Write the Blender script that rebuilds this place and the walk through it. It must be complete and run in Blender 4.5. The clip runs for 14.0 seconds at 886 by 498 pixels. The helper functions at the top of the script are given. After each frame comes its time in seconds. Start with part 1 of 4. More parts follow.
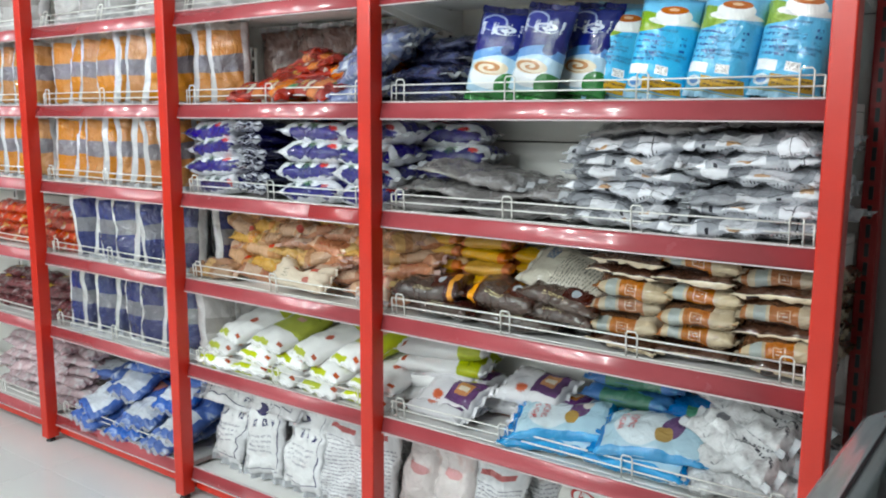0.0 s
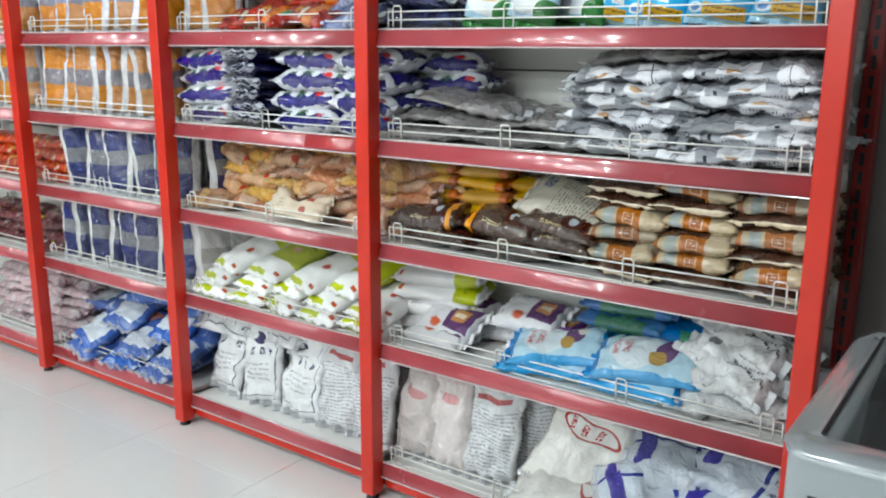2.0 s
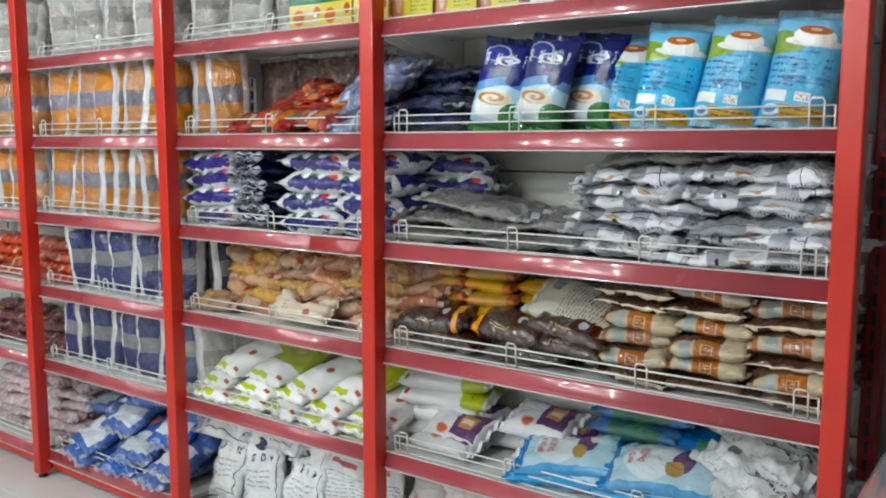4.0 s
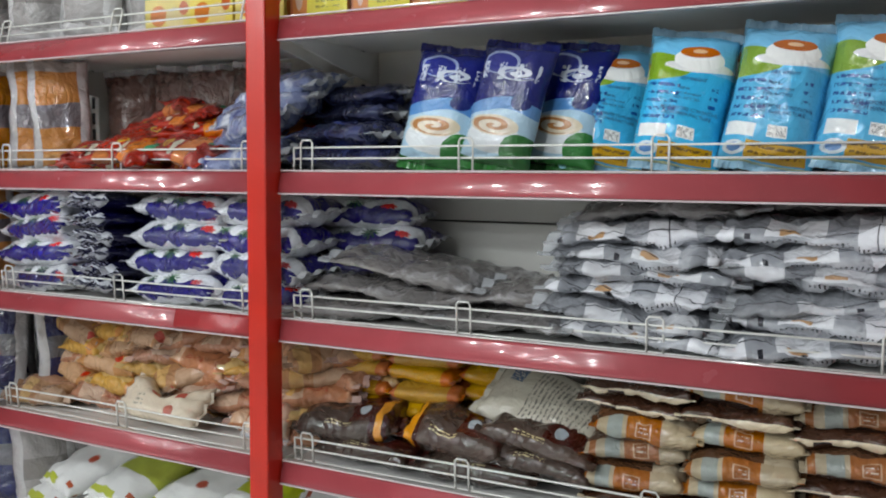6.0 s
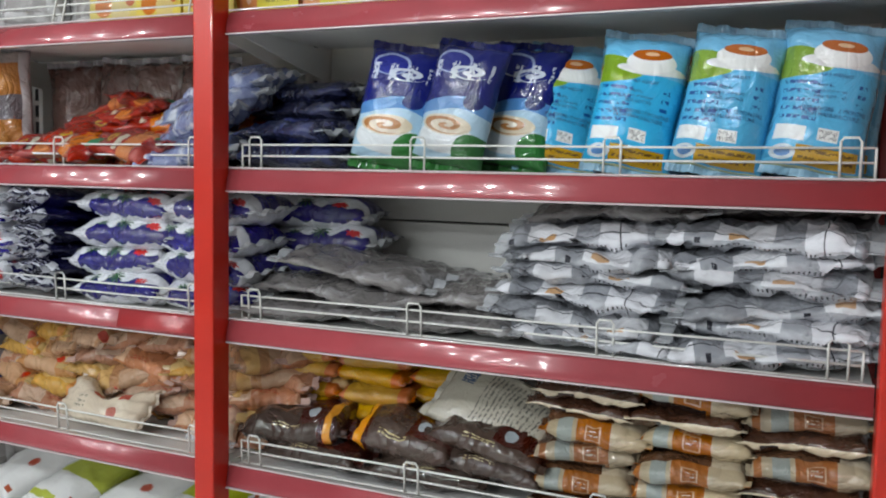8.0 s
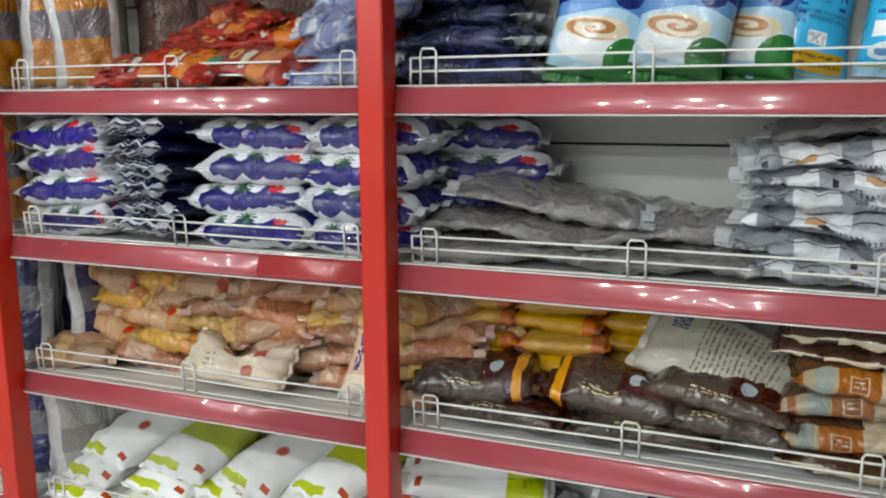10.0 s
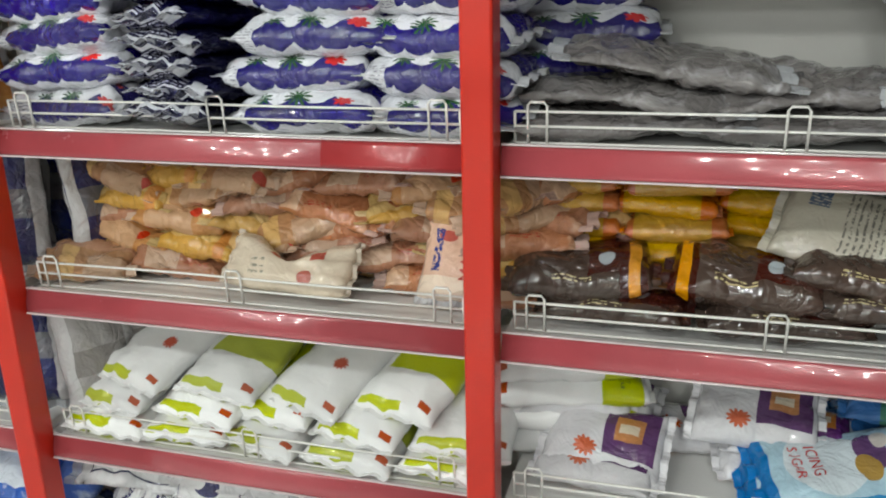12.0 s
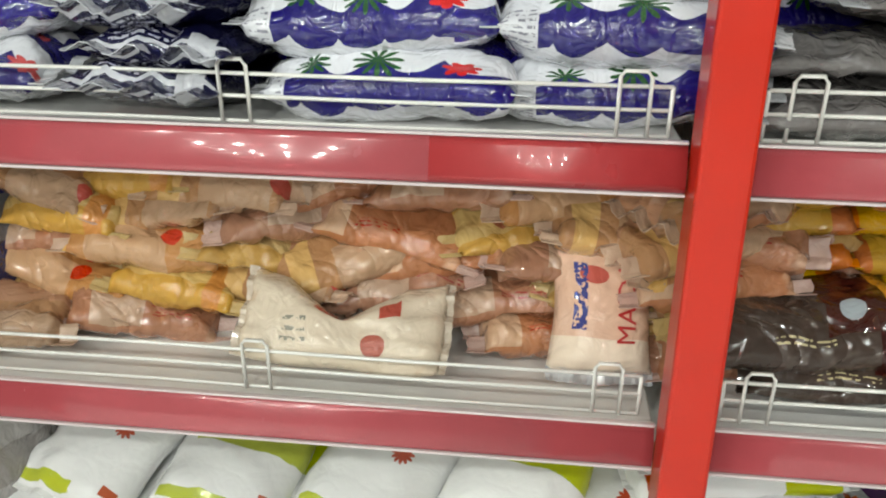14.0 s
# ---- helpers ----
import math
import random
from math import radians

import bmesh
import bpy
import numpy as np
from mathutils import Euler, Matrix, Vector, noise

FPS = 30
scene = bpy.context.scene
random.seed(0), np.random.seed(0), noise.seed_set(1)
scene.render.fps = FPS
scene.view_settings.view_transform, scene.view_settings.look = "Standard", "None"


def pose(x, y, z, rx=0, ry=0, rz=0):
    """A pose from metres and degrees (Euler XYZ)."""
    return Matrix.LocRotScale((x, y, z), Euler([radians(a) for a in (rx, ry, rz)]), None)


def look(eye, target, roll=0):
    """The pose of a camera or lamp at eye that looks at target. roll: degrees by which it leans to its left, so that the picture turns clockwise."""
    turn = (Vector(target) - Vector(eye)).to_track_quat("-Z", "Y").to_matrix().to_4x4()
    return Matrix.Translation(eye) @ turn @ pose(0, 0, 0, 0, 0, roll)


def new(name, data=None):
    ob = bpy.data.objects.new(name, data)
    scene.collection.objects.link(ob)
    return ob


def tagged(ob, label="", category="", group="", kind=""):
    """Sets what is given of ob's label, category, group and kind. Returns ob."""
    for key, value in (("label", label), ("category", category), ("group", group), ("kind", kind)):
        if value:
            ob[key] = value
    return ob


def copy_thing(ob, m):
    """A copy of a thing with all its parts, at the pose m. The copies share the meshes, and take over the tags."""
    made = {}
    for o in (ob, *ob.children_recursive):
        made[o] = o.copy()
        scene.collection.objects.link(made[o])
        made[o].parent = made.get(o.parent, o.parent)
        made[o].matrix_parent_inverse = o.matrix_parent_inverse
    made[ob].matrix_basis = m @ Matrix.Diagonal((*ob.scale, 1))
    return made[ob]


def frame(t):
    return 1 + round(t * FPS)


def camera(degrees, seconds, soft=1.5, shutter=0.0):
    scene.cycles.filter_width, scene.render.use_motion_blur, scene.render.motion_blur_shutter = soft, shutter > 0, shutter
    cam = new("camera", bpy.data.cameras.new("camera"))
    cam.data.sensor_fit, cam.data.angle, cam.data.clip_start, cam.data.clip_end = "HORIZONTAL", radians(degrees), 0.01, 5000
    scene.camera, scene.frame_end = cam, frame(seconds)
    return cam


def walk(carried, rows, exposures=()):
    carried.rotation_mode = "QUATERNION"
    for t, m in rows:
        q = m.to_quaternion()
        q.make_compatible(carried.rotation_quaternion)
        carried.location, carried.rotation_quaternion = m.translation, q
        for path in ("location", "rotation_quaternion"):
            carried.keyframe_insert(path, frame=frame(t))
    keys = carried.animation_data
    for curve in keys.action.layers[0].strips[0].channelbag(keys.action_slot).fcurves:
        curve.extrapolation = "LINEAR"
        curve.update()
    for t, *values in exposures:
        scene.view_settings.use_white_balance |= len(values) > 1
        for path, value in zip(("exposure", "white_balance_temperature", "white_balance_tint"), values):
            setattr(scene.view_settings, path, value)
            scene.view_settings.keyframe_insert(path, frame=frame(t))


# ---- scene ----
cam = camera(54.9, 14.0, soft=2.0)
PATH = [
    (0, (0.1, 0.028, 1.373), (-1.074, 1.619, 1.07), 0.3),
    (0.5, (0.107, 0.005, 1.361), (-1.041, 1.614, 1.056), 0.6),
    (1, (0.094, 0.011, 1.335), (-1.037, 1.612, 0.936), 0.8),
    (1.5, (0.081, 0.012, 1.324), (-1.039, 1.607, 0.875), 0.9),
    (2, (0.082, -0.01, 1.364), (-1.044, 1.579, 0.908), 0.4),
    (4.5, (0.029, 0.07, 1.385), (-1.13, 1.689, 1.201), 0.3),
    (5, (-0.11, 0.286, 1.393), (-1.241, 1.929, 1.237), 0.5),
    (5.5, (-0.281, 0.417, 1.395), (-1.301, 2.129, 1.23), 0.7),
    (6, (-0.396, 0.454, 1.403), (-1.285, 2.238, 1.239), 0.5),
    (6.5, (-0.393, 0.469, 1.404), (-1.206, 2.289, 1.244), 0.7),
    (7, (-0.378, 0.487, 1.402), (-1.193, 2.307, 1.245), 1.0),
    (7.5, (-0.374, 0.497, 1.407), (-1.185, 2.318, 1.243), 1.1),
    (8, (-0.392, 0.479, 1.409), (-1.193, 2.303, 1.239), 1.2),
    (8.5, (-0.452, 0.457, 1.407), (-1.289, 2.264, 1.22), 1.0),
    (9, (-0.588, 0.491, 1.391), (-1.443, 2.285, 1.171), 0.5),
    (11.5, (-1.115, 0.583, 1.406), (-1.643, 2.423, 0.828), -1.2),
    (12, (-1.198, 0.649, 1.358), (-1.743, 2.472, 0.74), -1.4),
    (12.5, (-1.352, 0.825, 1.314), (-1.904, 2.653, 0.716), -1.1),
    (13, (-1.513, 0.931, 1.299), (-2.054, 2.762, 0.705), -1.0),
    (13.5, (-1.654, 1.03, 1.295), (-1.894, 2.878, 0.569), 0.8),
    (14, (-1.654, 1.092, 1.312), (-1.863, 2.935, 0.564), 0.6),
]
# the film's camera brightens and tints its picture on the way: seconds, stops, kelvin, tint
EXPOSURES = [(0, -0.06, 6100, 0), (2, -0.04, 6100, 0), (4.5, -0.48, 6250, 2), (5, -0.58, 6250, 4), (8.5, -0.52, 6200, 5), (9, -0.40, 6250, 3), (11.5, -0.56, 6500, 2), (12.5, -0.3, 6600, 2), (14, -0.25, 6700, 0)]
walk(cam, [(t, look(eye, target, roll)) for t, eye, target, roll in PATH], exposures=EXPOSURES)

# ---- world and light ----
world = bpy.data.worlds.new("world")
scene.world = world
world.use_nodes = True
world.node_tree.nodes["Background"].inputs[0].default_value = (0.9, 0.95, 1.0, 1)
world.node_tree.nodes["Background"].inputs[1].default_value = 0.05
LIGHTS = [(x, y) for y in (-0.35, -2.15, -3.95, -5.75) for x in (-4.5, -3.3, -2.1, -0.9)]
WATTS = 46.0
CEIL = 2.75


# ---- materials ----
class Graph:
    """Small helper that wires shader nodes."""

    def __init__(self, name):
        self.mat = bpy.data.materials.new(name)
        self.mat.use_nodes = True
        self.tree = self.mat.node_tree
        self.bsdf = self.tree.nodes["Principled BSDF"]
        self.coords = None

    def node(self, kind, **values):
        n = self.tree.nodes.new(kind)
        for key, value in values.items():
            n.inputs[key].default_value = value
        return n

    def link(self, a, b):
        self.tree.links.new(a, b)

    def put(self, socket, value):
        if isinstance(value, (int, float)):
            socket.default_value = value
        else:
            self.link(value, socket)

    def math(self, op, a, b=0.0, c=0.0, clamp=False):
        n = self.tree.nodes.new("ShaderNodeMath")
        n.operation, n.use_clamp = op, clamp
        self.put(n.inputs[0], a), self.put(n.inputs[1], b), self.put(n.inputs[2], c)
        return n.outputs[0]

    def mix(self, fac, a, b):
        n = self.tree.nodes.new("ShaderNodeMix")
        n.data_type = "RGBA"
        self.put(n.inputs[0], fac)
        for socket, value in ((n.inputs[6], a), (n.inputs[7], b)):
            if isinstance(value, tuple):
                socket.default_value = (*value[:3], 1)
            else:
                self.link(value, socket)
        return n.outputs[2]

    def coord(self, which):
        if self.coords is None:
            self.coords = self.tree.nodes.new("ShaderNodeTexCoord")
        return self.coords.outputs[which]

    def noise(self, scale, detail=3.0, distortion=0.0, which="Object", rough=0.5):
        n = self.node("ShaderNodeTexNoise", Scale=scale, Detail=detail, Distortion=distortion, Roughness=rough)
        self.link(self.coord(which), n.inputs["Vector"])
        return n.outputs[0]

    def random(self):
        return self.tree.nodes.new("ShaderNodeObjectInfo").outputs["Random"]

    def bump(self, height, strength, distance=0.004):
        n = self.node("ShaderNodeBump", Strength=strength, Distance=distance)
        self.link(height, n.inputs["Height"])
        self.link(n.outputs[0], self.bsdf.inputs["Normal"])

    def surface(self, colour, rough, metal=0.0, coat=0.0, coat_rough=0.06):
        if isinstance(colour, tuple):
            self.bsdf.inputs["Base Color"].default_value = (*colour[:3], 1)
        else:
            self.link(colour, self.bsdf.inputs["Base Color"])
        self.put(self.bsdf.inputs["Roughness"], rough)
        self.bsdf.inputs["Metallic"].default_value = metal
        self.bsdf.inputs["Coat Weight"].default_value = coat
        self.bsdf.inputs["Coat Roughness"].default_value = coat_rough
        return self.mat


def plain(name, colour, rough=0.5, metal=0.0, coat=0.0, vary=0.12, scale=6.0, grain=90.0, bump=0.06):
    g = Graph(name)
    big, fine = g.noise(scale), g.noise(grain, 2.0)
    dark = tuple(c * (1 - vary) for c in colour)
    tone = g.mix(big, dark, tuple(min(1, c * (1 + vary * 0.6)) for c in colour))
    tone = g.mix(g.math("MULTIPLY", fine, vary * 0.8), tone, dark)
    r = g.math("MULTIPLY_ADD", g.noise(scale * 2.3, 4.0), 0.18, rough - 0.09, clamp=True)
    g.bump(fine, bump, 0.002)
    return g.surface(tone, r, metal, coat)


def printed(name, base, layers=(), rough=0.3, coat=0.6, crease=0.6, vary=0.12, fold=24.0, wob=0.02, slide=0.0):
    """Printed or clear plastic film. Layers of print lie over the base by the pack's own u (length) and v (width)."""
    g = Graph(name)
    sep = g.tree.nodes.new("ShaderNodeSeparateXYZ")
    g.link(g.coord("UV"), sep.inputs[0])
    jig = g.math("MULTIPLY_ADD", g.noise(14.0), wob * 2, -wob)
    if slide:
        jig_u = g.math("ADD", jig, g.math("MULTIPLY_ADD", g.random(), slide, -slide / 2))
    else:
        jig_u = jig
    u, v = g.math("ADD", sep.outputs[0], jig_u), g.math("ADD", sep.outputs[1], jig)

    def inside(a, lo, hi):
        return g.math("MULTIPLY", g.math("GREATER_THAN", a, lo), g.math("LESS_THAN", a, hi))

    colour = g.mix(g.noise(5.0), tuple(c * (1 - vary) for c in base), tuple(min(1, c * (1 + vary)) for c in base))
    for kind, tint, *p in layers:
        if kind == "u":
            m = inside(u, p[0], p[1])
        elif kind == "v":
            m = inside(v, p[0], p[1])
        elif kind == "box":
            m = g.math("MULTIPLY", inside(u, p[0], p[1]), inside(v, p[2], p[3]))
        elif kind == "ell":
            a = g.math("DIVIDE", g.math("SUBTRACT", u, p[0]), p[2])
            b = g.math("DIVIDE", g.math("SUBTRACT", v, p[1]), p[3])
            m = g.math("LESS_THAN", g.math("ADD", g.math("MULTIPLY", a, a), g.math("MULTIPLY", b, b)), 1.0)
        elif kind == "blot":
            m = g.math("MULTIPLY", g.math("SUBTRACT", g.noise(p[0], 4.0, 0.9), p[1]), 9.0, clamp=True)
        elif kind == "ragged":
            m = g.math("GREATER_THAN", v, g.math("MULTIPLY_ADD", g.math("SUBTRACT", g.noise(p[1], 1.0, 0.3), 0.5), p[2], p[0]))
        elif kind == "scallop_hi":
            edge = g.math("MULTIPLY_ADD", g.math("ABSOLUTE", g.math("SINE", g.math("MULTIPLY", u, p[1] * math.pi))), p[2], p[0])
            m = g.math("GREATER_THAN", v, edge)
        elif kind == "scallop_lo":
            edge = g.math("MULTIPLY_ADD", g.math("ABSOLUTE", g.math("SINE", g.math("MULTIPLY", u, p[1] * math.pi))), -p[2], p[0])
            m = g.math("LESS_THAN", v, edge)
        elif kind == "wave_u":
            edge = g.math("MULTIPLY_ADD", g.math("SINE", g.math("MULTIPLY", v, p[1] * math.pi)), p[2], p[0])
            m = g.math("LESS_THAN", u, edge)
        elif kind == "star":
            a = g.math("DIVIDE", g.math("SUBTRACT", u, p[0]), p[2])
            b = g.math("DIVIDE", g.math("SUBTRACT", v, p[1]), p[3])
            rad = g.math("SQRT", g.math("ADD", g.math("MULTIPLY", a, a), g.math("MULTIPLY", b, b)))
            spike = g.math("ABSOLUTE", g.math("SINE", g.math("MULTIPLY", g.math("ARCTAN2", a, b), p[4] / 2)))
            m = g.math("LESS_THAN", rad, g.math("MULTIPLY_ADD", spike, 1 - p[5], p[5]))
        elif kind == "lines":
            box = g.math("MULTIPLY", inside(u, p[0], p[1]), inside(v, p[2], p[3]))
            rows = g.math("GREATER_THAN", g.math("SINE", g.math("MULTIPLY", u if p[5] else v, p[4] * 2 * math.pi)), 0.25)
            m = g.math("MULTIPLY", box, g.math("MULTIPLY", rows, g.math("GREATER_THAN", g.noise(190.0, 1.0), 0.47)))
        elif kind == "swirl":
            a = g.math("DIVIDE", g.math("SUBTRACT", u, p[0]), p[2])
            b = g.math("DIVIDE", g.math("SUBTRACT", v, p[1]), p[3])
            rad = g.math("SQRT", g.math("ADD", g.math("MULTIPLY", a, a), g.math("MULTIPLY", b, b)))
            spin = g.math("MULTIPLY_ADD", rad, 9.0, g.math("ARCTAN2", a, b))
            m = g.math("MULTIPLY", g.math("LESS_THAN", rad, 1.0), g.math("GREATER_THAN", g.math("SINE", spin), 0.1))
        colour = g.mix(m, colour, tint)
    # a small shift from pack to pack
    shift = g.node("ShaderNodeHueSaturation")
    g.link(colour, shift.inputs["Color"])
    g.link(g.math("MULTIPLY_ADD", g.random(), 0.3, 0.85), shift.inputs["Value"])
    g.link(g.math("MULTIPLY_ADD", g.random(), 0.2, 0.9), shift.inputs["Saturation"])
    ridge = g.math("ABSOLUTE", g.math("SUBTRACT", g.noise(fold * 0.6, 2.0, 1.4), 0.5))
    ridge2 = g.math("ABSOLUTE", g.math("SUBTRACT", g.noise(fold * 1.7, 2.0, 0.8), 0.5))
    creases = g.math("ADD", g.math("MULTIPLY", ridge, 1.5), g.math("MULTIPLY", ridge2, 0.7))
    # the ink lies smooth, the clear film over it takes the creases
    g.bump(creases, min(1.0, crease * 0.95), 0.008)
    film_bump = g.node("ShaderNodeBump", Strength=min(1.0, crease * 1.3), Distance=0.012)
    g.link(creases, film_bump.inputs["Height"])
    g.link(film_bump.outputs[0], g.bsdf.inputs["Coat Normal"])
    g.bsdf.inputs["Specular IOR Level"].default_value = 0.12
    g.bsdf.inputs["Coat IOR"].default_value = 1.65
    return g.surface(shift.outputs[0], rough, 0.0, min(1.0, coat * 1.2), 0.07)


def film(name, colour, alpha, rough=0.16):
    """Clear plastic film, with creases that carry the shine."""
    g = Graph(name)
    g.bump(g.math("ADD", g.noise(22.0, 3.0, 1.8), g.math("MULTIPLY", g.noise(70.0, 2.0, 1.0), 0.3)), 0.6, 0.012)
    g.put(g.bsdf.inputs["Alpha"], g.math("MULTIPLY_ADD", g.noise(18.0, 3.0, 1.0), 0.5, alpha - 0.25, clamp=True))
    return g.surface(colour, rough, 0.0, 0.8)


RED = plain("red_paint", (0.58, 0.019, 0.005), 0.34, coat=0.2, vary=0.16, bump=0.05)
RED_DARK = plain("dark_red_paint", (0.30, 0.008, 0.008), 0.4, vary=0.15)
STRIP = plain("red_price_strip_under_clear_plastic", (0.46, 0.085, 0.10), 0.24, coat=1.0, vary=0.22, scale=9.0, grain=60.0, bump=0.03)
BARE = plain("bare_red_strip", (0.44, 0.045, 0.05), 0.3, coat=0.6, vary=0.15)
CLEAR_EDGE = plain("clear_plastic_edge", (0.72, 0.62, 0.62), 0.2, coat=0.8, vary=0.2)
WHITE = plain("white_powder_coat", (0.82, 0.81, 0.78), 0.4, coat=0.1, vary=0.10)
WIRE = plain("white_plastic_coated_wire", (0.86, 0.85, 0.80), 0.3, coat=0.5, vary=0.08)
BACK = plain("cream_back_panel", (0.86, 0.85, 0.80), 0.3, coat=0.4, vary=0.08, scale=3.0)
BLACK = plain("black_plastic", (0.015, 0.015, 0.017), 0.45)
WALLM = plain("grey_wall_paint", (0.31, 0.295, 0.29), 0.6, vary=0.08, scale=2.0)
# dark tone for the unseen walls, so they bounce little light onto the shelves
DIM = plain("darkened_unseen_wall", (0.15, 0.14, 0.13), 0.6, vary=0.1, scale=2.0)
# ceiling out of view, set to dark grey so the lamps' bounce stays low
CEILM = plain("darkened_unseen_ceiling", (0.26, 0.26, 0.255), 0.7, vary=0.05)
TILE = plain("pale_glazed_tile", (0.84, 0.84, 0.82), 0.14, coat=0.5, vary=0.05, scale=2.5, bump=0.01)
GROUT = plain("grey_grout", (0.74, 0.74, 0.73), 0.8)
FREEZER = plain("pale_grey_enamel", (0.29, 0.315, 0.33), 0.22, coat=0.6, vary=0.06)


# ---- helpers for meshes ----
def solid(name, bm, material, parent=None, label=""):
    for f in bm.faces:
        f.smooth = False
    return finish(name, bm, material, parent, label)


def finish(name, bm, material, parent=None, label=""):
    mesh = bpy.data.meshes.new(name)
    bm.to_mesh(mesh)
    bm.free()
    mats = material if isinstance(material, (list, tuple)) else [material]
    for m in mats:
        mesh.materials.append(m)
    ob = new(name, mesh)
    if parent:
        ob.parent = parent
    if label:
        tagged(ob, label)
    return ob


def part(name, bm, material, parent, label=""):
    return finish(name, bm, material, parent, label)


def box(bm, x0, x1, y0, y1, z0, z1, bevel=0.0):
    got = bmesh.ops.create_cube(bm, size=1, matrix=Matrix.LocRotScale(((x0 + x1) / 2, (y0 + y1) / 2, (z0 + z1) / 2), None, (x1 - x0, y1 - y0, z1 - z0)))
    if bevel:
        edges = {e for v in got["verts"] for e in v.link_edges}
        bmesh.ops.bevel(bm, geom=list(edges), offset=bevel, segments=2, affect="EDGES", profile=0.5)
    return bm


def boxed(x0, x1, y0, y1, z0, z1, bevel=0.0):
    return box(bmesh.new(), x0, x1, y0, y1, z0, z1, bevel)


def profile_x(points, x0, x1):
    """A bar along x with the given (y, z) outline."""
    bm = bmesh.new()
    a = [bm.verts.new((x0, y, z)) for y, z in points]
    b = [bm.verts.new((x1, y, z)) for y, z in points]
    n = len(points)
    for i in range(n):
        bm.faces.new((a[i], a[(i + 1) % n], b[(i + 1) % n], b[i]))
    if n > 6:
        for f in bm.faces:
            f.smooth = f.calc_area() < (x1 - x0) * 0.012
    bm.faces.new(a[::-1]), bm.faces.new(b)
    bmesh.ops.recalc_face_normals(bm, faces=bm.faces)
    return bm


def tube(bm, points, r, sides=6):
    """A wire through the points."""
    rings = []
    pts = [Vector(p) for p in points]
    for i, p in enumerate(pts):
        d = (pts[min(i + 1, len(pts) - 1)] - pts[max(i - 1, 0)]).normalized()
        side = d.cross(Vector((0, 0, 1))) if abs(d.z) < 0.9 else d.cross(Vector((0, 1, 0)))
        side.normalize()
        up = side.cross(d)
        rings.append([bm.verts.new(p + (side * math.cos(a) + up * math.sin(a)) * r) for a in (2 * math.pi * k / sides for k in range(sides))])
    for a, b in zip(rings, rings[1:]):
        for k in range(sides):
            bm.faces.new((a[k], a[(k + 1) % sides], b[(k + 1) % sides], b[k])).smooth = True
    bm.faces.new(rings[0][::-1]), bm.faces.new(rings[-1])


def structure(ob, label, category):
    return tagged(ob, label, category, kind="structure")


# ---- the room ----
X0, X1, Y0, Y1 = -5.6, 2.4, -6.2, 2.33
structure(finish("wall_north", boxed(X0 - 0.15, X1 + 0.15, Y1, Y1 + 0.15, -0.1, CEIL), WALLM), "plain warm grey painted wall behind the shelving", "wall")
# three walls out of view, added to close the room and kept dark
structure(finish("wall_south", boxed(X0 - 0.15, X1 + 0.15, Y0 - 0.15, Y0, -0.1, CEIL), DIM), "unseen closing wall facing the shelving, dark brownish grey to cut bounce light", "wall")
structure(finish("wall_west", boxed(X0 - 0.15, X0, Y0, Y1, -0.1, CEIL), DIM), "unseen closing end wall, dark brownish grey to cut bounce light", "wall")
structure(finish("wall_east", boxed(X1, X1 + 0.15, Y0, Y1, -0.1, CEIL), DIM), "unseen closing wall beside the freezer, dark brownish grey to cut bounce light", "wall")
structure(finish("ceiling", boxed(X0 - 0.15, X1 + 0.15, Y0 - 0.15, Y1 + 0.15, CEIL, CEIL + 0.12), CEILM), "unseen flat shop ceiling, darkened to hold down bounce light", "ceiling")
FLOOR = structure(finish("floor", boxed(X0, X1, Y0, Y1, -0.1, -0.004), GROUT), "pale glossy tiled shop floor with thin joints", "floor")

# lamps: shallow square panels set under the ceiling
EMIT = Graph("lamp_diffuser")
EMIT.bsdf.inputs["Emission Color"].default_value = (0.98, 0.985, 1.0, 1)
EMIT.bsdf.inputs["Emission Strength"].default_value = 6.0
EMIT.surface((0.9, 0.9, 0.88), 0.5)
lamp_thing = None
for x, y in LIGHTS:
    if lamp_thing is None:
        bm = bmesh.new()
        bmesh.ops.create_cone(bm, cap_ends=True, segments=32, radius1=0.13, radius2=0.14, depth=0.03)
        lamp_thing = finish("ceiling_light", bm, WHITE)
        tagged(lamp_thing, "round white flush LED downlight, lit, on the ceiling", "ceiling light", "ceiling lights")
        bm = bmesh.new()
        bmesh.ops.create_cone(bm, cap_ends=True, segments=32, radius1=0.115, radius2=0.115, depth=0.006, matrix=pose(0, 0, -0.0195))
        part("diffuser", bm, EMIT.mat, lamp_thing, "glowing white round diffuser")
        lamp_thing.matrix_basis = pose(x, y, CEIL - 0.016)
    else:
        copy_thing(lamp_thing, pose(x, y, CEIL - 0.016))
    light = bpy.data.lights.new("downlight", "POINT")
    light.shadow_soft_size, light.energy, light.color = 0.07, WATTS, (0.98, 0.985, 1.0)
    new("downlight", light).matrix_basis = pose(x, y, CEIL - 0.13)

# ---- shelving: posts, shelves, strips, wire fences ----
POSTS = [-0.277, -1.493, -2.401, -3.321, -4.23, -5.14]
LEVELS = [0.115, 0.503, 0.812, 1.112, 1.414, 1.720, 2.03]
PF, SF, SB = 1.815, 1.863, 2.25


bm = boxed(-0.005, 0.005, -0.0012, 0.0012, 0, 0.032)
SLOT = bpy.data.meshes.new("slot")
bm.to_mesh(SLOT)
bm.free()
SLOT.materials.append(BLACK)


